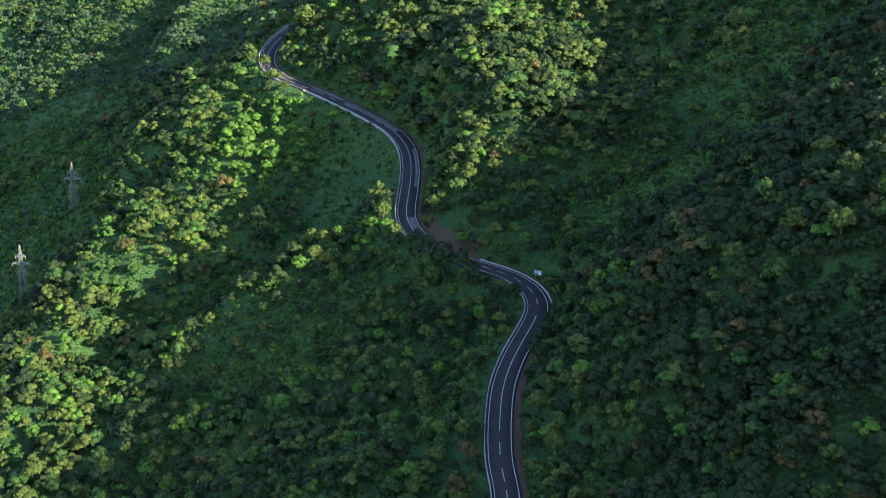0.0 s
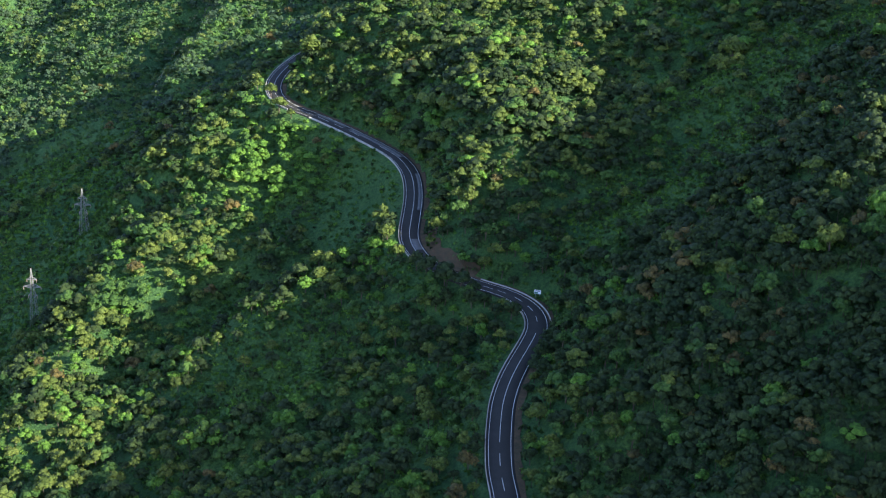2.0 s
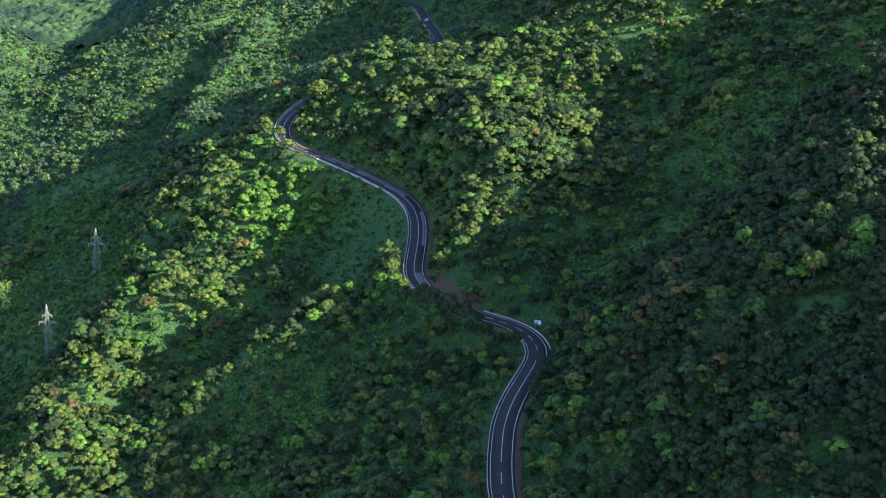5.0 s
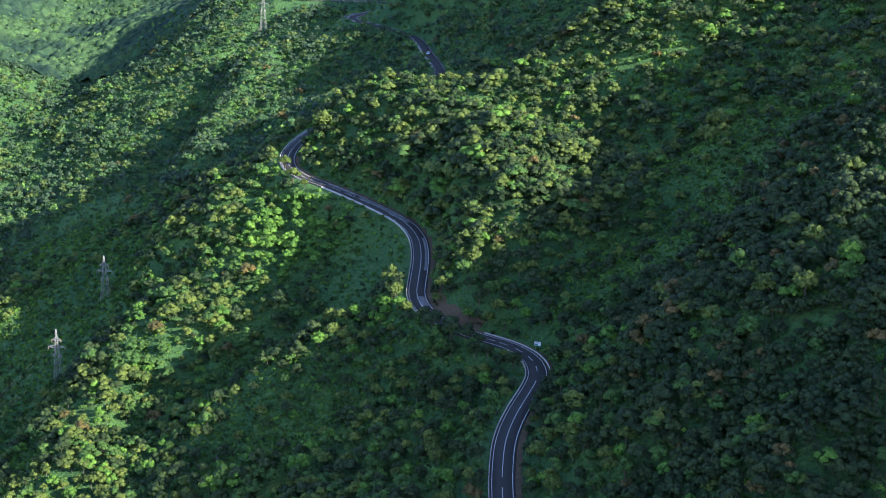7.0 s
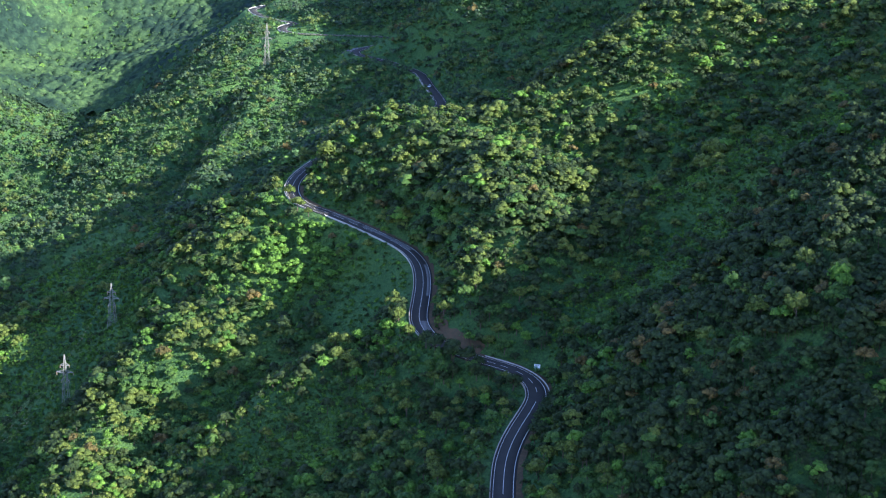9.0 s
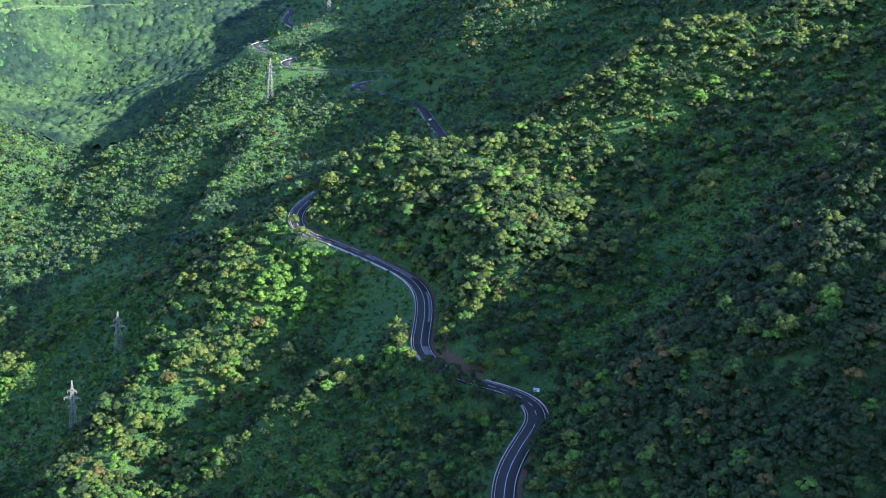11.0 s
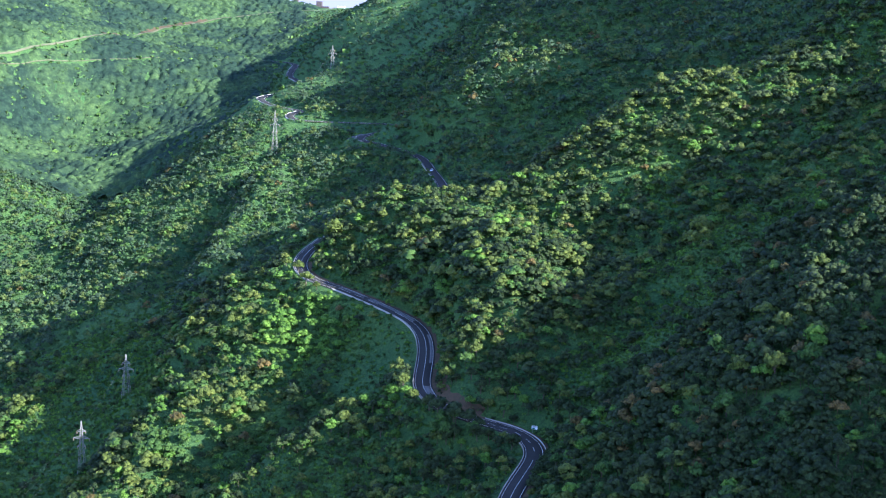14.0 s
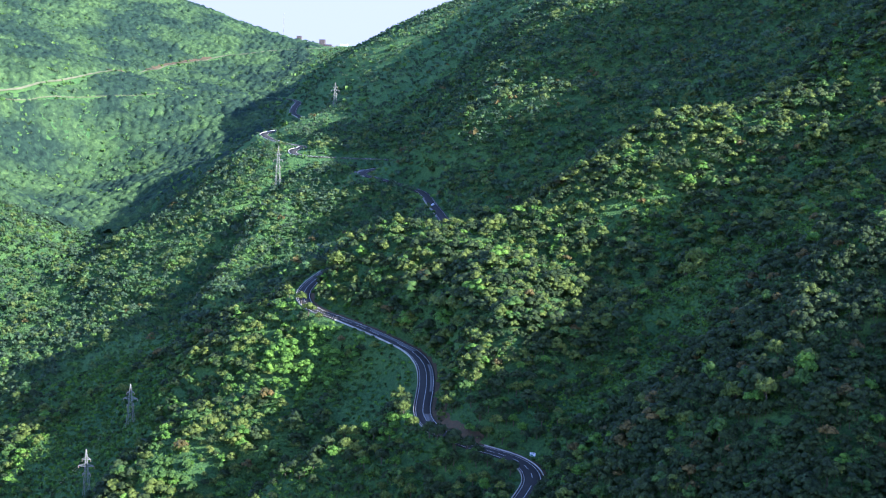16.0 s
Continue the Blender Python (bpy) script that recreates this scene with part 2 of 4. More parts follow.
BOWL_LEFT = [(-22, 352, 89), (-23, 416, 90), (-45, 422, 83), (-40, 461, 102), (-60, 485, 98), (-103, 476, 71), (-105, 490, 66), (-148, 438, 50), (-136, 487, 52),
             (-164, 657, 102), (-240, 640, 46), (-202, 569, 43), (-197, 644, 64), (-300, 500, -12), (-360, 720, 8), (-60, 300, 62), (-110, 660, 138), (-100, 380, 55)]
SPUR_LEFT = [(-165, 470, 56), (-166, 527, 70), (-162, 591, 80), (-142, 605, 100), (-118, 614, 119), (-99, 619, 129), (-222, 520, 6), (-255, 580, 20), (-122, 455, 58)]
MID = [(-230, 830, 76), (-350, 1043, 70), (-350, 1260, 103), (-164, 910, 113), (-220, 947, 95), (-315, 1082, 104), (-175, 1090, 172), (-429, 1160, 104), (-398, 1170, 80), (-494, 1494, 140), (-269, 1336, 172),
       (-430, 1010, 45), (-110, 850, 130), (-340, 850, 36), (-340, 1200, 95), (-370, 1400, 130), (-45, 1248, 254), (-12, 1005, 229), (-149, 1356, 232), (187, 1058, 312)]
FAR = [(27, 1102, 282), (0, 1257, 300), (12, 1413, 330), (293, 910, 332), (-313, 1745, 219), (-499, 1753, 252), (-483, 1983, 303), (-170, 1961, 297), (-112, 1866, 330), (-25, 1720, 361),
       (49, 1624, 390), (-160, 1502, 274), (-216, 2062, 298), (-294, 2112, 303), (-395, 2165, 330), (-507, 2220, 365), (-706, 2276, 420), (-650, 1300, 190), (-900, 1750, 330)]
# unseen right-hand heights, here and above, are set to cast the wanted shadows
ROUND = [(-120, 2400, 180), (-600, 2650, 230), (300, 2200, 330), (400, 1500, 546), (600, 1000, 414), (620, 600, 451), (400, 905, 492), (430, 1030, 470), (440, 750, 400), (250, 1250, 440), (180, 1450, 445), (-620, 900, 90), (-600, 500, 10), (0, 60, 55),
         (-300, 150, -10), (250, 180, 228), (330, 100, 275), (0, -350, 40), (450, 0, 337), (-1000, 2700, 250), (-1200, 900, 150), (100, 2800, 120), (800, 2200, 350), (180, -200, 120)]

terrace = with_z(spline(TERRACE, 6.0), lambda y: road_z(y) + 3)
track_line = with_z(spline(TRACK, 6.0), road_z)
knots = np.array([tuple(p) for p in terrace[::8]] + [p for part in (SPUR_RIGHT, SPUR_LEFT, HILL, DIPS, BOWL_LEFT, MID, FAR, ROUND) for p in part] + [tuple(p) for p in main_line[::9]] + [tuple(p) for p in far_line[::12]], float)


def plate(d2):
    return 0.5 * d2 * np.log(np.maximum(d2, 1e-9))


kxy, kz = knots[:, :2] / 1000, knots[:, 2]
nk = len(kxy)
system = np.zeros((nk + 3, nk + 3))
system[:nk, :nk] = plate(((kxy[:, None] - kxy[None]) ** 2).sum(2)) + np.eye(nk) * 2e-5
system[:nk, nk:] = np.column_stack([np.ones(nk), kxy])
system[nk:, :nk] = system[:nk, nk:].T
weights = np.linalg.solve(system, np.concatenate([kz, np.zeros(3)]))


def wave(x, y, scale, seed):
    """Smooth unevenness of about unit height, from a few crossed waves."""
    rng = np.random.RandomState(seed)
    v = 0
    for _ in range(9):
        a, ph, k = rng.uniform(0, math.pi), rng.uniform(0, 6.28), rng.uniform(0.6, 1.7)
        v = v + np.sin((x * math.cos(a) + y * math.sin(a)) * k * 6.283 / scale + ph)
    return v / 2.6


LINES = np.vstack([main_line, far_line])

# spurs and gullies of the slopes: line, height, half width
RELIEF = [
    ([(-168, 1020), (-178, 975), (-186, 920), (-184, 860), (-178, 810)], 13, 14),
    ([(-172, 1095), (-196, 1030), (-208, 965), (-216, 905), (-214, 840)], -13, 15),
    ([(-48, 1012), (-18, 985), (22, 966), (80, 950)], 14, 22),
    ([(-20, 1050), (30, 1035), (90, 1025), (150, 1015)], -14, 20),
    ([(55, 930), (90, 905), (135, 888)], 6, 12),
]
RELIEF = [(spline(line, 8.0), rise, wide) for line, rise, wide in RELIEF]


def relief(x, y):
    out = np.zeros_like(x)
    k = np.nonzero((y > 780) & (y < 1180) & (x > -380) & (x < 250))[0]
    for line, rise, wide in RELIEF:
        for part_k in np.array_split(k, max(1, len(k) // 20000)):
            d2 = ((x[part_k, None] - line[None, :, 0]) ** 2 + (y[part_k, None] - line[None, :, 1]) ** 2).min(1)
            out[part_k] += rise * np.exp(-d2 / (2 * wide * wide))
    return out



def ground_z(x, y):
    """Height of the ground, with the road's bench cut into the slope."""
    x, y = np.asarray(x, float), np.asarray(y, float)
    shape = x.shape
    x, y = x.ravel(), y.ravel()
    z, near = np.empty_like(x), np.full_like(x, 1e9)
    level = np.zeros_like(x)
    for i in range(0, len(x), 20000):
        a, b = x[i:i + 20000], y[i:i + 20000]
        ca, cb = np.clip(a, -1300, 850), np.clip(b, -450, 2900)
        d2 = (ca[:, None] / 1000 - kxy[None, :, 0]) ** 2 + (cb[:, None] / 1000 - kxy[None, :, 1]) ** 2
        h = plate(d2) @ weights[:nk] + weights[nk] + weights[nk + 1] * ca / 1000 + weights[nk + 2] * cb / 1000
        out = np.hypot(a - ca, b - cb)
        h = h * np.clip(1 - out / 900, 0, 1) ** 2
        near_box = (a > -330) & (a < 80) & (b > 270) & (b < 1730)
        idx = np.nonzero(near_box)[0]
        if len(idx):
            dd = (a[idx, None] - LINES[None, :, 0]) ** 2 + (b[idx, None] - LINES[None, :, 1]) ** 2
            k = dd.argmin(1)
            near[i + idx] = np.sqrt(dd[np.arange(len(idx)), k])
            level[i + idx] = LINES[k, 2]
        z[i:i + 20000] = h
    rough = np.clip((near - 6) / 30, 0, 1) * (1 - 0.65 * np.clip((y - 1350) / 200, 0, 1))
    z = z + rough * (2.2 * wave(x, y, 70, 3) + 0.8 * wave(x, y, 24, 4) + relief(x, y))
    w = np.clip((near - 5.6) / 13, 0, 1)
    w = w * w * (3 - 2 * w)
    z = np.where(near < 19, (level - 0.35) * (1 - w) + z * w, z)
    return z.reshape(shape), near.reshape(shape)


def mesh_object(name, verts, faces, mat, parent=None, label="", smooth=False):
    me = bpy.data.meshes.new(name)
    verts, faces = np.ascontiguousarray(verts, np.float32), np.ascontiguousarray(faces, np.int32)
    nf, k = faces.shape
    me.vertices.add(len(verts))
    me.vertices.foreach_set("co", verts.ravel())
    me.loops.add(nf * k)
    me.loops.foreach_set("vertex_index", faces.ravel())
    me.polygons.add(nf)
    me.polygons.foreach_set("loop_start", np.arange(0, nf * k, k, dtype=np.int32))
    if smooth:
        me.polygons.foreach_set("use_smooth", np.ones(nf, bool))
    me.update(calc_edges=True)
    me.materials.append(mat)
    ob = new(name, me)
    ob.parent = parent
    if label:
        ob["label"] = label
    return ob


def graded(stops):
    """Coordinates from stops of (start, step), ending at the last start."""
    v = []
    for (a, s), (b, _) in zip(stops, stops[1:]):
        v.append(np.linspace(a, b, max(1, round((b - a) / s)), endpoint=False))
    return np.concatenate(v + [[stops[-1][0]]])


gx = graded([(-4500, 400), (-1300, 40), (-560, 10), (-260, 3), (170, 6), (320, 20), (850, 300), (4500, 0)])
gy = graded([(-4400, 400), (-450, 10), (220, 2.5), (720, 6), (1250, 10), (2350, 30), (2900, 200), (4600, 0)])
X, Y = np.meshgrid(gx, gy)
Z, _ = ground_z(X, Y)
ny, nx = X.shape
q = np.arange(ny * nx).reshape(ny, nx)
ground = mesh_object("ground", np.column_stack([X.ravel(), Y.ravel(), Z.ravel()]),
                     np.column_stack([q[:-1, :-1].ravel(), q[:-1, 1:].ravel(), q[1:, 1:].ravel(), q[1:, :-1].ravel()]), GROUND, smooth=True)
tagged(ground, "steep green mountainside covered in vines and low scrub", "ground", kind="structure")


# ---- road ----
def frames_of(line):
    d = np.gradient(line[:, :2], axis=0)
    d /= np.linalg.norm(d, axis=1)[:, None]
    return d, np.column_stack([d[:, 1], -d[:, 0]])      # along, to the right


def sweep(name, line, profile, mat, parent=None, label="", start=0, stop=None, closed=True):
    """Carry a profile of (to the right, up) along a line; both ends capped when closed."""
    line = line[start:stop]
    _, right = frames_of(line)
    n, m = len(line), len(profile)
    v = np.empty((n, m, 3))
    for j, (r, u) in enumerate(profile):
        v[:, j, :2] = line[:, :2] + right * r
        v[:, j, 2] = line[:, 2] + u
    idx = np.arange(n * m).reshape(n, m)
    nxt = np.roll(idx, -1, 1) if closed else idx[:, 1:]
    cur = idx if closed else idx[:, :-1]
    f = np.stack([cur[:-1], cur[1:], nxt[1:], nxt[:-1]], -1).reshape(-1, 4)
    if closed and m == 4:
        f = np.vstack([f, idx[0][None, ::-1], idx[-1][None]])
    return mesh_object(name, v.reshape(-1, 3), f, mat, parent, label)


def flat(a, b, u):
    return [(a, u - 0.02), (a, u), (b, u), (b, u - 0.02)]


PROFILE = [(-4.6, -0.9), (-4.5, 0.0), (0, 0.06), (4.4, 0.0), (4.5, -0.9)]
road = sweep("road", main_line, PROFILE, ASPHALT)
tagged(road, "dark asphalt mountain road winding in tight bends", "road", kind="structure")
road_far = sweep("road_far", far_line, PROFILE, ASPHALT)
tagged(road_far, "grey asphalt mountain road climbing towards the pass", "road", kind="structure")


def by_y(line, y0, y1):
    """Slice of a line between two northings."""
    k = np.nonzero((line[:, 1] >= y0) & (line[:, 1] <= y1))[0]
    k = k[:1 + int(np.argmax(np.append(np.diff(k), 99) > 1))]
    return dict(start=int(k[0]), stop=max(int(k[-1]) + 1, int(k[0]) + 3))


for line, mother in ((main_line, road), (far_line, road_far)):
    sweep("edge_line", line, flat(-3.57, -3.43, 0.07), PAINT, mother, "worn white edge line")
    sweep("edge_line", line, flat(3.43, 3.60, 0.07), PAINT, mother, "worn white edge line")
for y0, y1 in ((343, 412), (470, 580), (655, 700)):
    sweep("centre_line", main_line, flat(-0.075, 0.075, 0.11), PAINT, road, "worn white centre line", **by_y(main_line, y0, y1))
for y0 in list(np.arange(287, 336, 11)) + list(np.arange(590, 650, 9)):
    sweep("centre_dash", main_line, flat(-0.075, 0.075, 0.11), PAINT, road, **by_y(main_line, y0, y0 + 8))
for y0 in (418, 426, 433, 438.5, 442, 446):
    sweep("centre_dash", main_line, flat(-0.075, 0.075, 0.11), PAINT, road, **by_y(main_line, y0, y0 + 2.8))
for y0, y1, a, b in ((472, 482, 0.15, 3.3), (508, 548, 1.9, 3.35), (566, 600, 0.6, 3.35), (601, 618, 1.6, 3.35)):
    sweep("repair_patch", main_line, flat(a, b, 0.066), PATCH, road, "pale grey repaired paving", **by_y(main_line, y0, y1))

WALL = [(-4.68, -0.6), (-4.62, 0.5), (-4.40, 0.5), (-4.34, -0.6)]
for y0, y1 in ((286, 437), (463, 616), (626, 712)):
    w = sweep("parapet", main_line, WALL, CONCRETE, **by_y(main_line, y0, y1))
    tagged(w, "low pale concrete parapet along the road's valley side", "parapet", "road parapets")
for y0, y1 in ((878, 962), (1036, 1060), (1138, 1196), (1200, 1335), (1440, 1640)):
    w = sweep("parapet", far_line, WALL, CONCRETE, **by_y(far_line, y0, y1))
    tagged(w, "low pale concrete parapet along the far road", "parapet", "road parapets")
w = sweep("drain_wall", main_line, [(4.9, -0.4), (4.95, 0.35), (5.25, 0.35), (5.3, -0.4)], CONCRETE, **by_y(main_line, 405, 447))
tagged(w, "pale concrete drain wall outside the tight bend", "drain wall")

up = upper_line


def draped(name, line, r0, r1, lift, mat, label, y0, y1, steps=6):
    """A strip of other ground beside the road, laid on the slope."""
    ln = line[(line[:, 1] >= y0) & (line[:, 1] <= y1)]
    _, right = frames_of(ln)
    n = len(ln)
    r = np.linspace(r0, r1, steps)
    ragged = 1 + 0.16 * wave(ln[:, 0], ln[:, 1], 14, 9)[:, None]
    P = ln[:, None, :2] + right[:, None, :] * (r0 + (r - r0)[None, :] * ragged)[:, :, None]
    z = ground_z(P[..., 0], P[..., 1])[0] + lift
    v = np.dstack([P, z]).reshape(-1, 3)
    idx = np.arange(n * steps).reshape(n, steps)
    f = np.stack([idx[:-1, :-1], idx[1:, :-1], idx[1:, 1:], idx[:-1, 1:]], -1).reshape(-1, 4)
    ob = mesh_object(name, v, f, mat, smooth=True)
    return tagged(ob, label, "earth bank", kind="structure")


draped("upper_track", upper_line, -1.1, 1.5, 1.3, PALE_EARTH, "pale earth track cut across the far slope", 1480, 2100, 5)
draped("track_bank", upper_line, 1.6, 9.0, 1.6, EARTH, "bare reddish earth bank above the far track", 1800, 1935, 6)
draped("track_bank", upper_line, 1.6, 7.0, 1.6, EARTH, "bare reddish earth bank above the far track", 1670, 1720, 6)
draped("lower_track", track_line, -0.45, 0.45, 0.9, PALE_EARTH, "narrow pale track across the far slope", 1480, 1730, 4)
draped("verge_right", main_line, 4.3, 6.6, 0.3, EARTH, "strip of bare brown earth beside the road", 288, 705)
draped("earth_cutting", main_line, 6.3, 11.0, 0.35, EARTH, "bare brown earth cutting above the bend", 448, 488)
draped("gravel_layby", far_line, -12.0, -4.8, 0.4, PATCH, "pale gravel lay-by beside the far road", 1050, 1072)
draped("roadside_earth", far_line, -8.0, -4.8, 0.5, PALE_EARTH, "strip of pale dry earth beside the far road", 1131.5, 1137)


# ---- vegetation ----
rng = np.random.RandomState(7)


def unit(v):
    return v / np.maximum(np.linalg.norm(v, axis=-1, keepdims=True), 1e-9)


def crowns(base, radius, height, lobes, cards, size, rng):
    """Crowns of lobed foliage: vertices and quads. base (n,3), radius and height (n,)."""
    n = len(base)
    ang = rng.uniform(0, 6.283, (n, 1)) + np.arange(lobes) * 2.4 + rng.uniform(-0.5, 0.5, (n, lobes))
    out = rng.uniform(0.38, 0.64, (n, lobes))
    out[:, 0] *= 0.25
    lift = 0.86 - 0.75 * out ** 2 + rng.uniform(-0.10, 0.06, (n, lobes))
    c = np.stack([np.cos(ang) * out * radius[:, None], np.sin(ang) * out * radius[:, None], lift * height[:, None]], -1) + base[:, None]
    lr = rng.uniform(0.38, 0.54, (n, lobes)) * radius[:, None]
    k = cards // lobes
    d = rng.normal(size=(n, lobes, k, 3))
    d[..., 2] = np.abs(d[..., 2]) * 0.9 - 0.35
    d = unit(d)
    squash = np.array([1, 1, 0.85])
    p = c[:, :, None] + d * squash * (lr[:, :, None, None] * rng.uniform(0.84, 1.20, (n, lobes, k, 1)))
    nrm = unit(d + rng.normal(size=d.shape) * 0.42)
    t = unit(np.cross(nrm, rng.normal(size=d.shape)))
    b = np.cross(nrm, t)
    h = size * np.minimum(lr, 2.0 if lobes > 5 else 9)[:, :, None, None] * rng.uniform(0.7, 1.25, (n, lobes, k, 1))
    corners = []
    for a, e in ((-1, -0.55), (0.35, -1), (1, 0.5), (-0.4, 1)):
        ja = a * rng.uniform(0.7, 1.2, (n, lobes, k, 1))
        je = e * rng.uniform(0.7, 1.2, (n, lobes, k, 1))
        corners.append(p + t * h * ja + b * h * je - nrm * h * 0.25 * rng.uniform(0, 1, (n, lobes, k, 1)))
    v = np.stack(corners, -2).reshape(-1, 3)
    f = np.arange(len(v)).reshape(-1, 4)
    return v, f, c.reshape(-1, 3), lr.ravel()


def rounded_octahedron():
    """A unit octahedron cut once finer and blown up round, its upper half."""
    v = [(1, 0, 0), (0, 1, 0), (-1, 0, 0), (0, -1, 0), (0, 0, 1), (0, 0, -1)]
    mids, faces = {}, []

    def mid(i, j):
        key = (min(i, j), max(i, j))
        if key not in mids:
            p = np.array(v[i], float) + np.array(v[j], float)
            mids[key] = len(v)
            v.append(tuple(p / np.linalg.norm(p)))
        return mids[key]

    for a, b, c in ((0, 1, 4), (1, 2, 4), (2, 3, 4), (3, 0, 4), (1, 0, 5), (2, 1, 5), (3, 2, 5), (0, 3, 5)):
        x, y, z = mid(a, b), mid(b, c), mid(c, a)
        faces += [(a, x, z), (x, b, y), (z, y, c), (x, y, z)]
    return np.array(v), np.array([f for f in faces if sum(v[i][2] for i in f) > 0])


LUMP_V, LUMP_F = rounded_octahedron()
OCT_V = np.array([(1, 0, 0), (0, 1, 0), (-1, 0, 0), (0, -1, 0), (0, 0, 0.9), (0, 0, -0.8)])
OCT_F = np.array([(0, 1, 4), (1, 2, 4), (2, 3, 4), (3, 0, 4)])


def cores(c, r, rng, fine=True):
    """Dense foliage of each lobe: an uneven lump of leaf sprays; triangles."""
    lv, lf = (LUMP_V, LUMP_F) if fine else (OCT_V, OCT_F)
    a = rng.uniform(0, 6.283, len(c))
    rot_v = np.stack([lv[None, :, 0] * np.cos(a)[:, None] - lv[None, :, 1] * np.sin(a)[:, None],
                      lv[None, :, 0] * np.sin(a)[:, None] + lv[None, :, 1] * np.cos(a)[:, None],
                      np.repeat(lv[None, :, 2] * 0.88, len(c), 0)], -1)
    rot_v = rot_v * rng.uniform(0.70, 1.20, (len(c), len(lv), 1))
    v = (c[:, None] + rot_v * (r * 0.90)[:, None, None]).reshape(-1, 3)
    f = (lf[None] + (np.arange(len(c)) * len(lv))[:, None, None]).reshape(-1, 3)
    return v, f


def foliage_object(name, v, f, v2, f2, mat, parent=None):
    """One mesh of leaf quads with the rounded lumps (as triangles)."""
    tri = np.vstack([f[:, (0, 1, 2)], f[:, (0, 2, 3)]])
    return mesh_object(name, np.vstack([v, v2]), np.vstack([tri, f2 + len(v)]), mat, parent)


def blob(x, y, cx, cy, rx, ry, turn=0.0):
    """1 inside an ellipse, falling to 0 at its rim."""
    c, s = math.cos(radians(turn)), math.sin(radians(turn))
    u, v = (x - cx) * c + (y - cy) * s, -(x - cx) * s + (y - cy) * c
    return np.clip(2.4 - 2.4 * np.hypot(u / rx, v / ry), 0, 1)


def uphill(x, y):
    """1 on the hill's side of the main road, 0 on the valley's side."""
    line = main_line[::3, :2]
    i = np.clip(((np.column_stack([x, y])[:, None] - line[None]) ** 2).sum(2).argmin(1), 0, len(line) - 2)
    t = line[i + 1] - line[i]
    return (t[:, 0] * (y - line[i, 1]) - t[:, 1] * (x - line[i, 0]) < 0).astype(float)


def openness(x, y):
    """How far the slope is free of trees: 0 closed wood, 1 open vines."""
    o = np.clip(0.10 + 0.34 * wave(x, y, 95, 21) + 0.25 * wave(x, y, 30, 22), 0, 1) * 0.8
    for e in ((-41, 540, 20, 40, 12), (85, 466, 66, 36, 38), (118, 525, 40, 34, 40), (150, 500, 45, 26, 12), (-225, 625, 62, 110, 0), (-72, 442, 50, 38, 0), (-100, 500, 20, 30, 0),
              (-250, 800, 40, 80, 0), (-300, 1250, 50, 130, 0), (-440, 1500, 45, 60, 0), (-505, 1545, 40, 50, 0), (-430, 1180, 50, 50, 0)):
        o = np.maximum(o, blob(x, y, *e) * np.clip(0.9 + 0.25 * wave(x, y, 26, 41), 0, 1))
    for e in ((8, 610, 92, 112, 0), (-118, 560, 34, 95, -28), (-95, 600, 30, 30, 0), (-145, 440, 32, 70, -10), (112, 335, 100, 95, 0), (78, 362, 62, 70, 0), (112, 398, 55, 42, 0), (-60, 360, 60, 60, 0), (10, 440, 22, 14, 0), (130, 690, 60, 60, 0), (180, 790, 70, 75, 0), (45, 520, 45, 30, 0), (60, 650, 60, 60, 0)):
        o = o * (1 - 0.85 * blob(x, y, *e))
    flank = uphill(x, y) * np.clip((y - 488) / 10, 0, 1) * np.clip((x + 100) / 20, 0, 1) * np.clip((70 - x) / 40, 0, 1)
    o = o * (1 - 0.93 * flank * (y < 760))
    return o * np.where((y > 770) & (y < 1230), 0.42, 1.0)


def in_view(x, y, slack):
    return np.abs(x - 4) < 0.352 * (y + 112) + slack


def scatter(y0, y1, cell, rng, slack=25):
    """Jittered places in the wedge that can be seen."""
    w = 0.36 * (y1 + 112) + slack
    xs, ys = np.meshgrid(np.arange(-w, w, cell), np.arange(y0, y1, cell))
    x = xs.ravel() + rng.uniform(-0.48, 0.48, xs.size) * cell
    y = ys.ravel() + rng.uniform(-0.48, 0.48, xs.size) * cell
    k = in_view(x, y, slack)
    return x[k], y[k]


def on_steep(y0, y1, cell, rng):
    """Further places on steep ground, where a sheet seen from above holds more trees."""
    x, y = scatter(y0, y1, cell, rng)
    z = ground_z(x, y)[0]
    sec = np.sqrt(1 + ((ground_z(x + 4, y)[0] - z) / 4) ** 2 + ((ground_z(x, y + 4)[0] - z) / 4) ** 2)
    k = rng.uniform(0, 1, len(x)) < 1.9 * (sec - 1.06)
    return x[k], y[k]


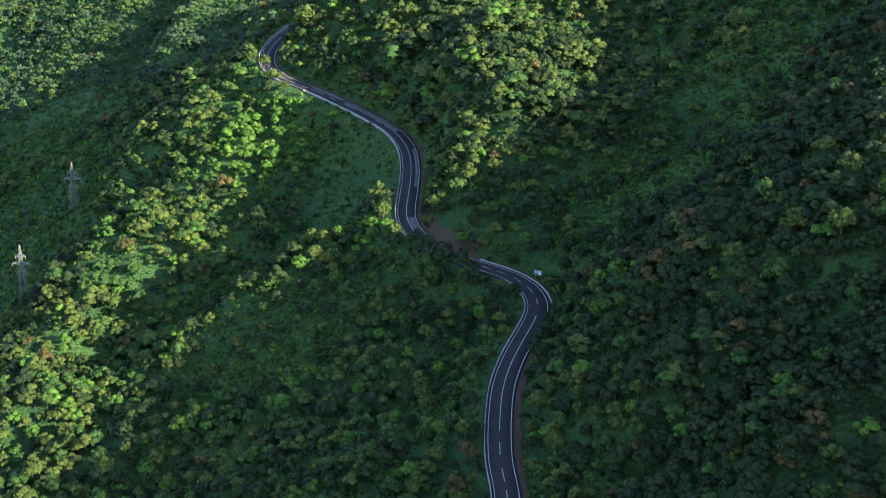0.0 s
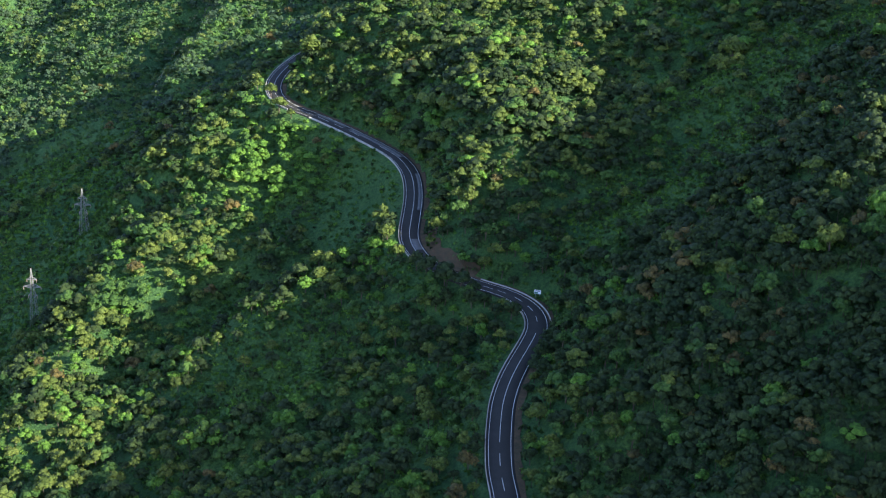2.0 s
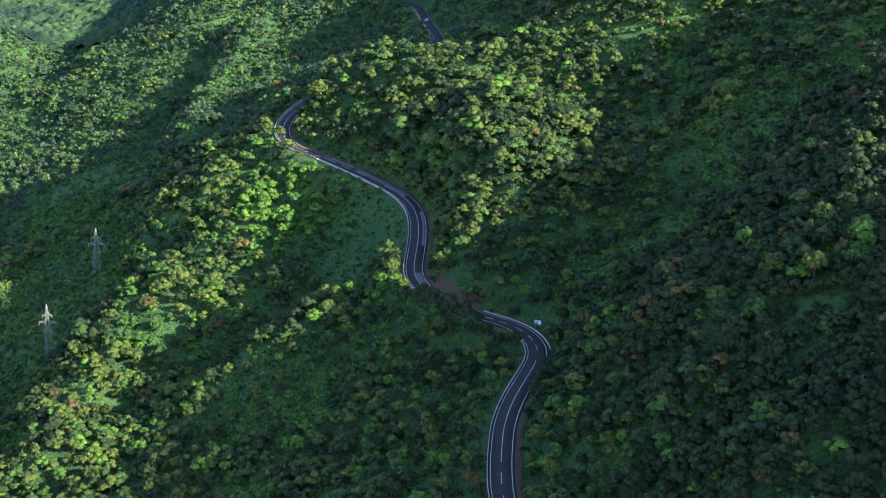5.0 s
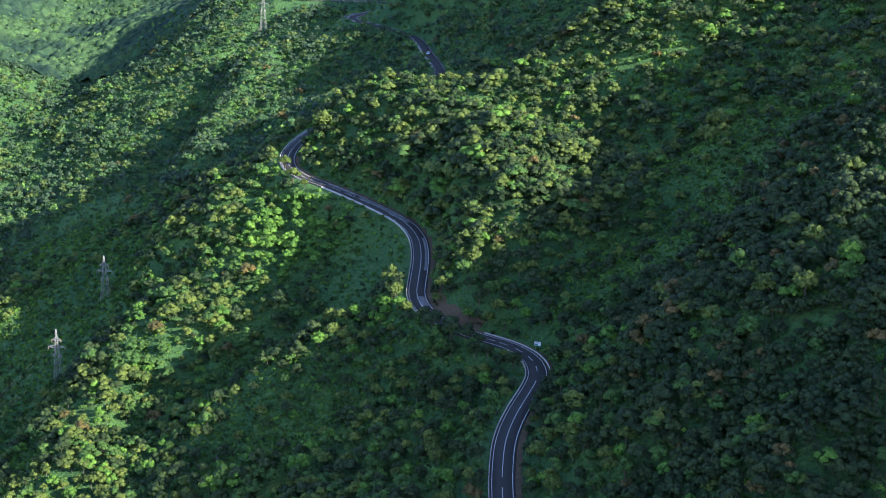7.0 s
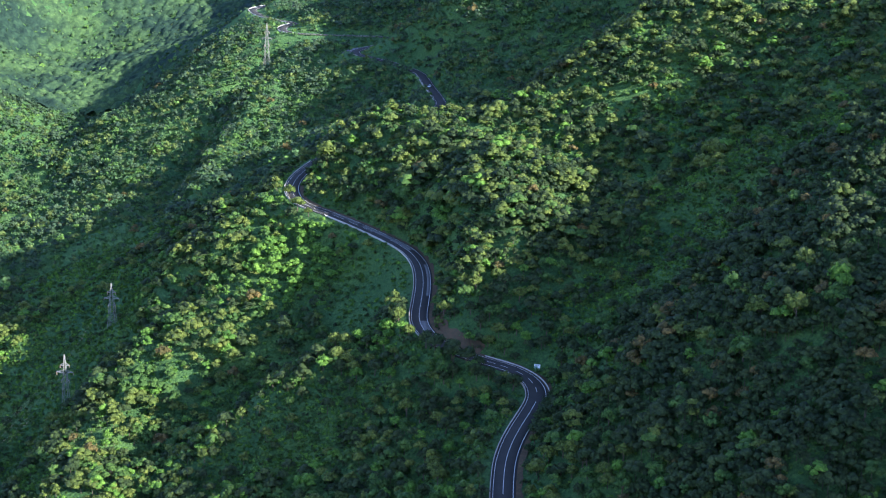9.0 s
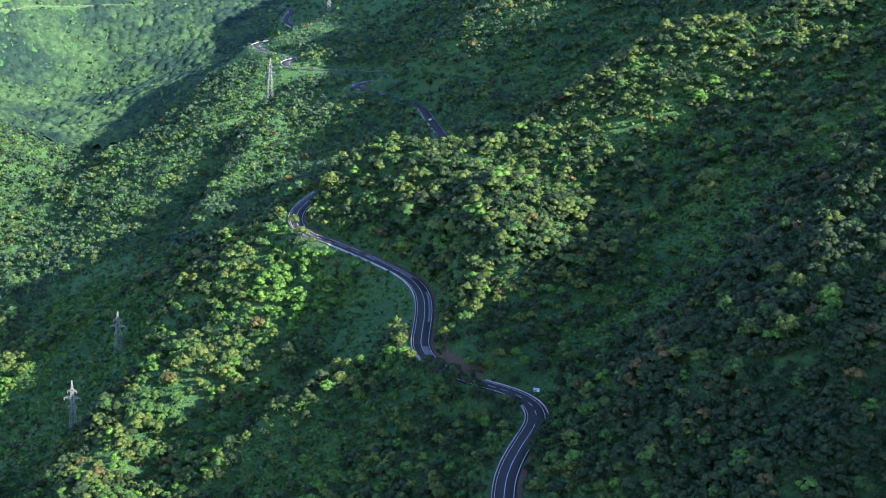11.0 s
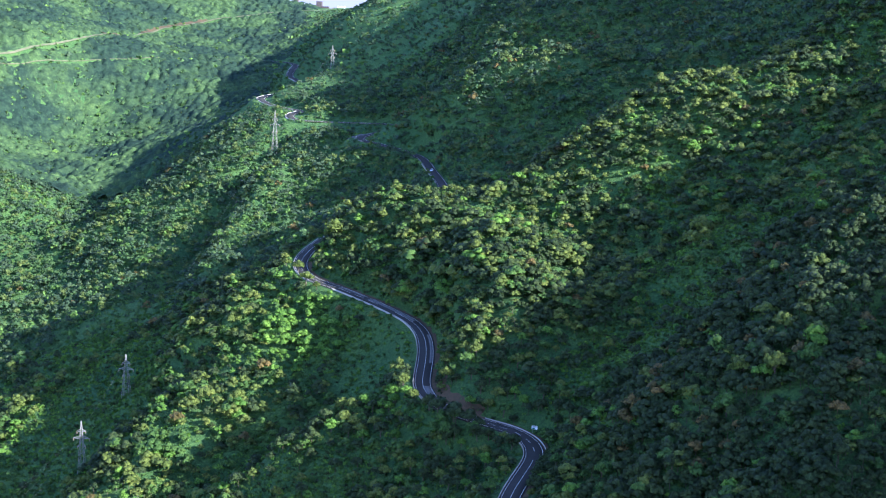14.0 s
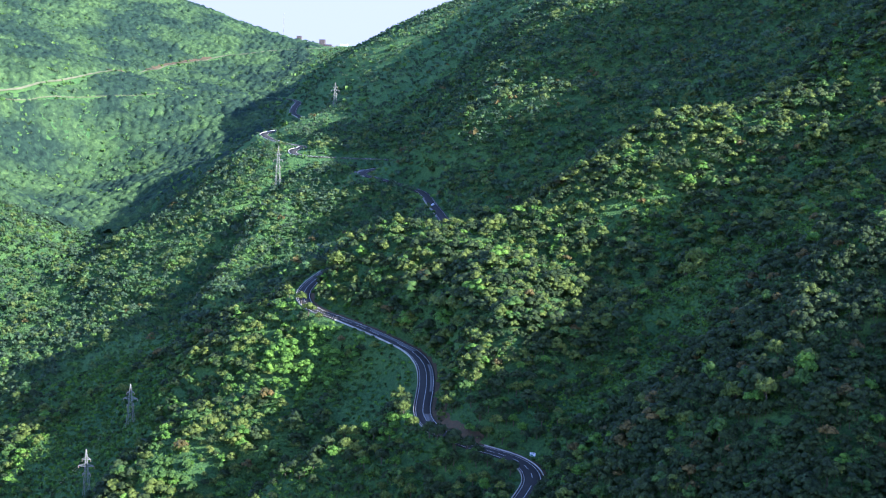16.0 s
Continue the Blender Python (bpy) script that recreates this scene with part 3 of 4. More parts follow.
def species(x, y, rng):
    """Index of the foliage: dark, green, olive, bright, russet."""
    u = rng.uniform(0, 1, len(x))
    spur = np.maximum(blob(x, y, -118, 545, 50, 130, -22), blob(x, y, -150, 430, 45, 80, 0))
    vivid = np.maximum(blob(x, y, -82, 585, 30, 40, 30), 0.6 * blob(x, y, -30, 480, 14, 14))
    # right slope: brownish trees, plus extra dark leaves that paint in its shade
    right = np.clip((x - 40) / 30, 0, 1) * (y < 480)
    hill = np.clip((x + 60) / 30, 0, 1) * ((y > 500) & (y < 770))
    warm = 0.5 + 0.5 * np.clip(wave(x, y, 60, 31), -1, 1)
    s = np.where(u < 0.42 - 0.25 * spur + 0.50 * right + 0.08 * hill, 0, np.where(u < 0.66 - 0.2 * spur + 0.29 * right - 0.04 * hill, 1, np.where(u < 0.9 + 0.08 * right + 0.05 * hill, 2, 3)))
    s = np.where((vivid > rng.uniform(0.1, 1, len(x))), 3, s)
    s = np.where((y > 1200) & (s > 1) & (rng.uniform(0, 1, len(x)) < 0.8), 0, s)
    return np.where((y < 1300) & (rng.uniform(0, 1, len(x)) < 0.004 + 0.02 * warm ** 3 + 0.006 * spur + 0.035 * right), 4, s)


def put_wood(name, label, x, y, rad, hgt, lobes, cards, size, rng, trunks=False):
    z, _ = ground_z(x, y)
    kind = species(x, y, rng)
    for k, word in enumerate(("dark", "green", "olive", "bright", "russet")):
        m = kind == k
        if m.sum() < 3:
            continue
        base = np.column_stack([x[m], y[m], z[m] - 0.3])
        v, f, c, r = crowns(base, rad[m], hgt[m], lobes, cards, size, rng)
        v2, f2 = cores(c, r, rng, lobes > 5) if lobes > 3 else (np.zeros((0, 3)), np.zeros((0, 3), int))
        ob = foliage_object(name, v, f, v2, f2, (HAZED_LEAVES if y[0] > 760 else LEAVES)[k])
        tagged(ob, label.replace("#", {"dark": "dark green", "green": "mid-green", "olive": "olive", "bright": "bright green", "russet": "russet"}[word]), "trees", kind="stuff")
    if trunks:
        n = len(x)
        a = np.array([0, 2.094, 4.189])
        ring = np.stack([np.cos(a), np.sin(a)], -1)
        lo = np.column_stack([x, y, z - 0.5])[:, None] + np.dstack([ring[None] * 0.16 * np.ones((n, 1, 1)), np.zeros((n, 3, 1))])
        hi = np.column_stack([x, y, z + hgt * 0.6])[:, None] + np.dstack([ring[None] * 0.07 * np.ones((n, 1, 1)), np.zeros((n, 3, 1))])
        v = np.concatenate([lo, hi], 1).reshape(-1, 3)
        f = (np.array([(0, 1, 4, 3), (1, 2, 5, 4), (2, 0, 3, 5)])[None] + (np.arange(n) * 6)[:, None, None]).reshape(-1, 4)
        tagged(mesh_object("wood_trunks", v, f, BARK), "slender grey-brown trunks under the canopy", "trees", kind="stuff")


# trees that stand alone beside the near bends, each an object of its own
def tree_prototype(seed, mat):
    r = np.random.RandomState(seed)
    root = new("tree")
    v, f, c, lr = crowns(np.zeros((1, 3)), np.array([3.2]), np.array([7.0]), 9, 198, 0.28, r)
    v2, f2 = cores(c, lr, r)
    crown = foliage_object("crown", v, f, v2, f2, mat, root)
    bm = bmesh.new()

    def limb(a, b, ra, rb):
        a, b = Vector(a), Vector(b)
        m = look(a, b).to_3x3()
        rings = []
        for p, rr in ((a, ra), (b, rb)):
            rings.append([bm.verts.new(p + m @ Vector((rr * math.cos(t), rr * math.sin(t), 0))) for t in np.arange(0, 6.28, 6.2832 / 6)])
        for i in range(6):
            bm.faces.new((rings[0][i], rings[0][(i + 1) % 6], rings[1][(i + 1) % 6], rings[1][i]))

    limb((0, 0, -0.8), (0.1, 0.05, 2.2), 0.24, 0.17)
    limb((0.1, 0.05, 2.2), (0.0, 0.2, 4.8), 0.17, 0.07)
    for i in range(1, 7):
        limb((0.08, 0.06, 1.7 + 0.3 * i), tuple(c[i]), 0.09, 0.03)
    me = bpy.data.meshes.new("trunk")
    bm.to_mesh(me)
    bm.free()
    me.materials.append(BARK)
    new("trunk", me).parent = root
    return root


WORDS = ("dark green", "mid-green", "olive green", "bright green", "russet-topped")
protos = []
for k in range(5):
    for j in range(3 if k < 3 else 2):
        p = tree_prototype(100 + 10 * k + j, LEAVES[k])
        tagged(p, WORDS[k] + " broadleaf tree with a lobed crown beside the road", "tree", "roadside trees")
        protos.append((k, p))
used = set()


def plant(x, y, k, scale, rng):
    z = float(ground_z(np.array([x]), np.array([y]))[0][0])
    options = [i for i, (kk, _) in enumerate(protos) if kk == k]
    i = options[int(rng.randint(len(options)))]
    m = pose(x, y, z - (2.6 if scale > 1.47 else 0.5), rng.uniform(-5, 5), rng.uniform(-5, 5), rng.uniform(0, 360)) @ Matrix.Diagonal((scale * rng.uniform(0.9, 1.12), scale * rng.uniform(0.9, 1.12), scale * rng.uniform(0.85, 1.15), 1))
    ob = protos[i][1]
    if i in used:
        ob = copy_thing(ob, Matrix())
    used.add(i)
    ob.matrix_basis = m


# lighter foliage on some tall right-slope crowns stands in for sun on them
CHOSEN = [(0, 443.5, 0, 1.45), (6, 440, 0, 1.3), (-7, 448.5, 0, 1.46), (8.5, 435, 1, 1.0), (-3, 439, 1, 1.2), (11, 437.5, 0, 1.0), (-11, 455, 0, 1.2), (-23, 471, 3, 1.0), (-24, 481, 2, 1.1), (-19, 466, 2, 0.9), (-28, 476, 3, 0.9),
          (-94, 641, 2, 1.25), (-87, 621, 2, 1.45), (-103, 655, 2, 0.9), (-80, 614, 2, 0.7), (38, 401, 0, 1.1), (35, 392, 0, 1.15), (31.5, 383.5, 0, 1.0), (33, 388, 0, 0.9), (41, 409, 0, 0.9), (28.5, 372, 0, 0.7),
          (-48, 487, 2, 1.25), (-53, 492, 2, 1.2), (-42, 488, 3, 1.1), (-52, 478, 2, 1.2), (-57, 474, 3, 1.1), (-43, 467, 2, 1.1), (-46, 473, 2, 1.2), (-38, 491, 1, 1.0), (-30, 484, 3, 1.1), (-33, 478, 3, 1.0),
          (122, 545, 2, 1.9), (116, 541, 2, 1.7), (103, 548, 2, 1.1), (92, 545, 2, 1.1), (82, 512, 3, 1.0), (128, 549, 3, 1.7), (-75, 662, 2, 2.0), (-5, 500, 2, 0.8), (-5, 508, 3, 0.7), (136, 323, 4, 1.3), (104, 356, 2, 1.6), (112, 341, 2, 1.45), (121, 366, 2, 1.6), (99, 374, 1, 1.4), (129, 350, 2, 1.6), (126, 344, 3, 1.5),
          (96, 340, 1, 1.4), (118, 383, 2, 1.6), (88, 360, 2, 1.5), (124, 338, 1, 1.5)]
for x, y, k, s in CHOSEN:
    plant(x, y, k, s, rng)
fx, fy = scatter(288, 492, 6.3, rng)
_, fn = ground_z(fx, fy)
keep = (blob(fx, fy, 0.5, 466, 6, 14, 25) < 0.4) & (fn > 7.8) & (fn < 52) & (rng.uniform(0, 1, len(fx)) > openness(fx, fy) * 1.1)
fx, fy, fn = fx[keep], fy[keep], fn[keep]
order = np.argsort(fn)[:275]
fx, fy = fx[order], fy[order]
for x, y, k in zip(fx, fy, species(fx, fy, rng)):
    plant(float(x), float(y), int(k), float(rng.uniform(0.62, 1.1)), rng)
single = np.array([(x, y) for x, y, _, _ in CHOSEN] + list(zip(fx, fy)))

# the woods: near, middle and far slopes
for name, y0, y1, cell, lobes, cards, size, rr, clear, label in (
        ("near_wood", 262, 505, 5.2, 7, 63, 0.30, (2.8, 4.7), 6.8, "# broadleaf wood on the near slopes"),
        ("hill_wood", 505, 770, 6.3, 6, 54, 0.31, (3.0, 5.3), 6.6, "# broadleaf wood on the hill above the road"),
        ("valley_wood", 770, 1230, 6.8, 4, 20, 0.46, (3.2, 5.8), 8, "# wood on the slopes below the pass"),
        ("far_wood", 1230, 2330, 7.6, 3, 12, 0.66, (2.3, 4.5), 9, "# wood on the far mountainside")):
    x, y = scatter(y0, y1, cell, rng)
    if y0 < 1000:
        more = on_steep(y0, y1, cell * (1.15 if y0 < 500 else 1.0), rng)
        x, y = np.append(x, more[0]), np.append(y, more[1])
    if name == "near_wood":
        more = scatter(262, 440, 6.4, rng)
        k = blob(more[0], more[1], 125, 345, 110, 100) > 0.3
        x, y = np.append(x, more[0][k]), np.append(y, more[1][k])
    if name == "hill_wood":
        more = scatter(486, 580, 6.4, rng)
        k = blob(more[0], more[1], 35, 528, 55, 48) > 0.3
        x, y = np.append(x, more[0][k]), np.append(y, more[1][k])
    _, near = ground_z(x, y)
    k = (near > clear) & (rng.uniform(0, 1, len(x)) > openness(x, y) * (0.6 if y0 > 1200 else 1.0))
    k &= blob(x, y, 0.5, 466, 6, 14, 25) < 0.4
    k &= (blob(x, y, -44, 540, 20, 42, 12) < 0.35) | (uphill(x, y) > 0.5)
    x, y = x[k], y[k]
    k = (np.maximum(blob(x, y, -215, 640, 50, 100), blob(x, y, -250, 790, 65, 85)) < 0.5) | (rng.uniform(0, 1, len(x)) < 0.07)
    x, y = x[k], y[k]
    if name == "valley_wood":
        k = (ground_z(x, y)[1] > 12) | (y < 1035)
        k &= (x < -165) | (x > -62) | (y < 1030) | (y > 1140) | (ground_z(x, y)[1] > 26)
        x, y = x[k], y[k]
    if name == "hill_wood":
        k = (ground_z(x, y)[1] > 10.5) | (uphill(x, y) > 0.5)
        x, y = x[k], y[k]
    if y0 > 700:                                    # open verges below the hairpins
        k = (blob(x, y, -168, 1142, 24, 34) < 0.3) & (blob(x, y, -216, 1246, 26, 42) < 0.3)
        x, y = x[k], y[k]
    if name == "far_wood":
        k = ground_z(x, y)[0] < 305 + 0.04 * (y + 112)
        k &= (x > -240) | (rng.uniform(0, 1, len(x)) < 0.9)
        paths = np.vstack([up[:, :2], track_line[:, :2]])
        k &= np.sqrt(((np.column_stack([x, y])[:, None] - paths[None]) ** 2).sum(2)).min(1) > 8
        k &= ~((x > -335) & (x < -185) & (y > 2035))
        x, y = x[k], y[k]
    if name == "near_wood":
        d = np.sqrt(((np.column_stack([x, y])[:, None] - single[None]) ** 2).sum(2)).min(1)
        x, y = x[d > 3.6], y[d > 3.6]
    if name == "valley_wood":                       # the belt of trees below the middle bend
        u = np.linspace(0, 1, 18)
        x, y = np.append(x, -40 - 46 * u + rng.uniform(-4, 2, 18)), np.append(y, 968 + 52 * u - rng.uniform(0, 7, 18))
    rad = rng.uniform(rr[0], rr[1], len(x)) * (0.85 + 0.15 * wave(x, y, 40, 5))
    rad = rad * np.where((y > 1240) & (x < -236), 0.8, 1.0)
    rad = np.minimum(rad, np.maximum(ground_z(x, y)[1] - 4.6, 1.6)) * (1 - 0.4 * blob(x, y, 0, 690, 45, 32))
    rad = rad * (1 + 0.35 * blob(x, y, -18, 590, 42, 52) * uphill(x, y))
    put_wood(name, label, x, y, np.maximum(rad, 1.2), rad * rng.uniform(1.35, 2.3, len(x)) * (0.5 if y0 > 1200 else 1.0), lobes, cards, size, rng, trunks=name == "near_wood")

# the closed canopy of the far slope, crown against crown
def canopy_sheet(x0, x1, y0, y1, step, cell):
    r = np.random.RandomState(19)
    X, Y = np.meshgrid(np.arange(x0, x1, step), np.arange(y0, y1, step))
    ci, cj = np.floor(X / cell).astype(int), np.floor(Y / cell).astype(int)
    ai, aj = ci.min() - 1, cj.min() - 1
    shape = (ci.max() - ai + 2, cj.max() - aj + 2)
    px, py = r.uniform(0, 1, shape), r.uniform(0, 1, shape)
    big = r.uniform(0.55, 1.15, shape)
    H = np.zeros_like(X)
    for di in (-1, 0, 1):
        for dj in (-1, 0, 1):
            i, j = ci + di - ai, cj + dj - aj
            tx, ty = (ci + di + px[i, j]) * cell, (cj + dj + py[i, j]) * cell
            q = ((X - tx) ** 2 + (Y - ty) ** 2) / (0.72 * cell * big[i, j]) ** 2
            H = np.maximum(H, np.sqrt(np.clip(1 - q, 0, 1)) * big[i, j])
    o = openness(X.ravel(), Y.ravel()).reshape(X.shape)
    H = H * 6.0 * (1 - 0.72 * np.clip(1.5 * o, 0, 1)) + r.uniform(-0.7, 0.7, X.shape)
    flat_xy = np.column_stack([X.ravel(), Y.ravel()])

    def off(path):
        return np.concatenate([np.sqrt(((c[:, None] - path[None]) ** 2).sum(2)).min(1) for c in np.array_split(flat_xy, 40)]).reshape(X.shape)

    Z, near = ground_z(X, Y)
    beside = np.minimum(np.clip((off(up[:, :2]) - 2) / 8, 0, 1), np.clip((off(track_line[:, :2]) - 1.5) / 2.5, 0, 1))
    clear = np.minimum(beside, np.clip((near - 8) / 5, 0, 1)) * np.clip((-236 - X) / 30, 0, 1)
    Z = Z + H * clear - 1.2 * (1 - clear)
    ny, nx = X.shape
    q = np.arange(ny * nx).reshape(ny, nx)
    keep = in_view(X, Y, 30)[:-1, :-1]
    f = np.stack([q[:-1, :-1], q[:-1, 1:], q[1:, 1:], q[1:, :-1]], -1)[keep]
    ids, f = np.unique(f, return_inverse=True)
    v = np.column_stack([X.ravel(), Y.ravel(), Z.ravel()])[ids]
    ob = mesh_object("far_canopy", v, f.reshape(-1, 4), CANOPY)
    tagged(ob, "closed green canopy covering the far mountainside", "trees", kind="stuff")


canopy_sheet(-800, -232, 1236, 2290, 2.4, 7.0)

# the wood goes on below and behind the viewpoint
x, y = np.meshgrid(np.arange(-300, 300, 11), np.arange(-320, 262, 11))
x, y = x.ravel() + rng.uniform(-4, 4, x.size), y.ravel() + rng.uniform(-4, 4, y.size)
rad = rng.uniform(2.6, 4.8, len(x))
put_wood("valley_wood", "# wood at the foot of the slopes", x, y, rad, rad * 1.7, 3, 12, 0.8, rng)

# low scrub and vines between the trees
for name, y0, y1, cell, rr, cards, size in (("near_scrub", 262, 560, 1.85, (0.45, 1.15), 9, 0.85), ("hill_scrub", 560, 800, 2.9, (0.6, 1.5), 9, 0.95), ("valley_scrub", 800, 1250, 4.6, (0.9, 2.1), 6, 1.0), ("far_scrub", 1250, 1900, 11.0, (1.5, 3.2), 6, 1.1)):
    x, y = scatter(y0, y1, cell, rng)
    if 500 < y0 < 1000:
        more = on_steep(y0, y1, cell, rng)
        x, y = np.append(x, more[0]), np.append(y, more[1])
    _, near = ground_z(x, y)
    k = (near > 6.3) & (rng.uniform(0.12, 1.1, len(x)) > 0.62 * blob(x, y, -44, 540, 20, 42, 12) * (1 - uphill(x, y))) & (blob(x, y, 0.5, 466, 6, 14, 25) < 0.5) & (rng.uniform(0, 1, len(x)) < (0.45 if 500 < y0 < 1000 else 0.22) + 1.2 * openness(x, y))
    x, y = x[k], y[k]
    rad = rng.uniform(*rr, len(x))
    z, _ = ground_z(x, y)
    pick = rng.uniform(0, 1, len(x))
    for k, lo, hi in ((0, 0, 0.12), (1, 0.12, 0.65), (3, 0.65, 1.0)):
        m = (pick >= lo) & (pick < hi)
        v, f, c, r = crowns(np.column_stack([x[m], y[m], z[m] - 0.35 * rad[m]]), rad[m] * 1.5, rad[m] * 1.1, 3, cards, size, rng)
        tri = np.vstack([f[:, (0, 1, 2)], f[:, (0, 2, 3)]])
        ob = mesh_object(name, v, tri, (HAZED_LEAVES if y0 > 700 else LEAVES)[k])
        tagged(ob, WORDS[k] + " vines and low scrub covering the slope", "scrub", kind="stuff")


# ---- pylons and cables ----
def beam(bm, a, b, w):
    a, b = Vector(a), Vector(b)
    m = look(a, b).to_3x3()
    r = [[bm.verts.new(p + m @ Vector((w * x, w * y, 0))) for x, y in ((-.5, -.5), (.5, -.5), (.5, .5), (-.5, .5))] for p in (a, b)]
    for i in range(4):
        bm.faces.new((r[0][i], r[0][(i + 1) % 4], r[1][(i + 1) % 4], r[1][i]))
    bm.faces.new(r[0][::-1])
    bm.faces.new(r[1])


def part(name, bm, mat, parent, label=""):
    me = bpy.data.meshes.new(name)
    bm.to_mesh(me)
    bm.free()
    me.materials.append(mat)
    ob = new(name, me)
    ob.parent = parent
    if label:
        ob["label"] = label
    return ob


ARMS = ((0.80, 2.4), (0.67, 4.4), (0.52, 2.2))


def pylon(x, y, z, h, base, turn, label):
    root = new("pylon")
    root.matrix_basis = pose(x, y, z, 0, 0, turn)
    half = lambda t: base * (1 - t) ** 1.1 * 0.5 + 0.25 if t < 0.93 else 0.12
    sides = ((-1, -1), (1, -1), (1, 1), (-1, 1))
    for sx, sy in sides:
        bm = bmesh.new()
        ts = (0, 0.25, 0.5, 0.8, 1.0)
        for a, b in zip(ts, ts[1:]):
            beam(bm, (sx * half(a), sy * half(a), a * h - (1 if a == 0 else 0)), (sx * half(b), sy * half(b), b * h), 0.15)
        part("leg", bm, STEEL, root)
    ts = np.linspace(0, 0.93, 8)
    for i in range(4):
        bm = bmesh.new()
        (ax, ay), (bx, by) = sides[i], sides[(i + 1) % 4]
        for a, b in zip(ts, ts[1:]):
            beam(bm, (ax * half(a), ay * half(a), a * h), (bx * half(b), by * half(b), b * h), 0.05)
            beam(bm, (bx * half(a), by * half(a), a * h), (ax * half(b), ay * half(b), b * h), 0.05)
            beam(bm, (ax * half(b), ay * half(b), b * h), (bx * half(b), by * half(b), b * h), 0.05)
        part("bracing", bm, STEEL, root)
    for t, w in ARMS:
        for s in (-1, 1):
            bm = bmesh.new()
            for sy in (-1, 1):
                beam(bm, (s * half(t), sy * half(t), t * h), (s * w, 0, t * h + 0.2), 0.2)
                beam(bm, (s * half(t), sy * half(t), t * h + 1.3), (s * w, 0, t * h + 0.3), 0.15)
            arm = part("crossarm", bm, STEEL, root)
            bm = bmesh.new()
            bmesh.ops.create_cone(bm, cap_ends=True, segments=8, radius1=0.16, radius2=0.12, depth=1.4, matrix=Matrix.Translation((s * w, 0, t * h - 0.6)))
            part("insulator", bm, GLASSY, arm, "brown insulator string")
    return tagged(root, label, "pylon", "power line pylons")


PYLONS = [(-202, 569, 24.5, 3.4, 2), (-197, 644, 26.0, 4.6, 3), (-174, 1090, 30.0, 5.0, 6), (-149, 1356, 24.0, 3.6, 8)]
tops = []
for (x, y, h, base, turn), apex, words in zip(PYLONS, (70.5, 88.0, 202.0, 256.0), ("slender grey lattice pylon on the shaded slope", "grey lattice pylon with three pairs of crossarms", "tall grey lattice pylon below the hairpin", "grey lattice pylon on the far spur")):
    g = float(ground_z(np.array([x]), np.array([y]))[0][0])
    h = max(apex - g, 12)
    pylon(x, y, g, h, base, -turn, words)
    tops.append((x, y, g, h, turn))
WIRE = material("aluminium_wire", (0.2, 0.2, 0.2), 0.5, 0.3)
tops.insert(0, (-262, 400, tops[0][2] - 42, 26, 20))
for a, b in zip(tops, tops[1:]):
    for t, w in ARMS:
        for s in (-1, 1):
            pa = Vector((a[0] + s * w, a[1], a[2] + t * a[3] - 1.3))
            pb = Vector((b[0] + s * w, b[1], b[2] + t * b[3] - 1.3))
            cu = bpy.data.curves.new("power_cable", "CURVE")
            cu.dimensions, cu.bevel_depth, cu.bevel_resolution = "3D", 0.012 if a is tops[0] else 0.007, 0
            sp = cu.splines.new("POLY")
            n = 18
            sp.points.add(n)
            for i in range(n + 1):
                u = i / n
                p = pa.lerp(pb, u)
                sp.points[i].co = (p.x, p.y, p.z - 4 * u * (1 - u) * (pb - pa).length * 0.022, 1)
            cu.materials.append(WIRE)
            tagged(new("power_cable", cu), "thin grey power cable sagging between pylons", "cable", "power cables")


# ---- car on the far road ----
def box(bm, x0, y0, z0, x1, y1, z1, bevel=0.0):
    g = bmesh.ops.create_cube(bm, size=1, matrix=Matrix.Translation(((x0 + x1) / 2, (y0 + y1) / 2, (z0 + z1) / 2)) @ Matrix.Diagonal((x1 - x0, y1 - y0, z1 - z0, 1)))
    if bevel:
        bmesh.ops.bevel(bm, geom=list({e for v in g["verts"] for e in v.link_edges}), offset=bevel, segments=1, affect="EDGES")


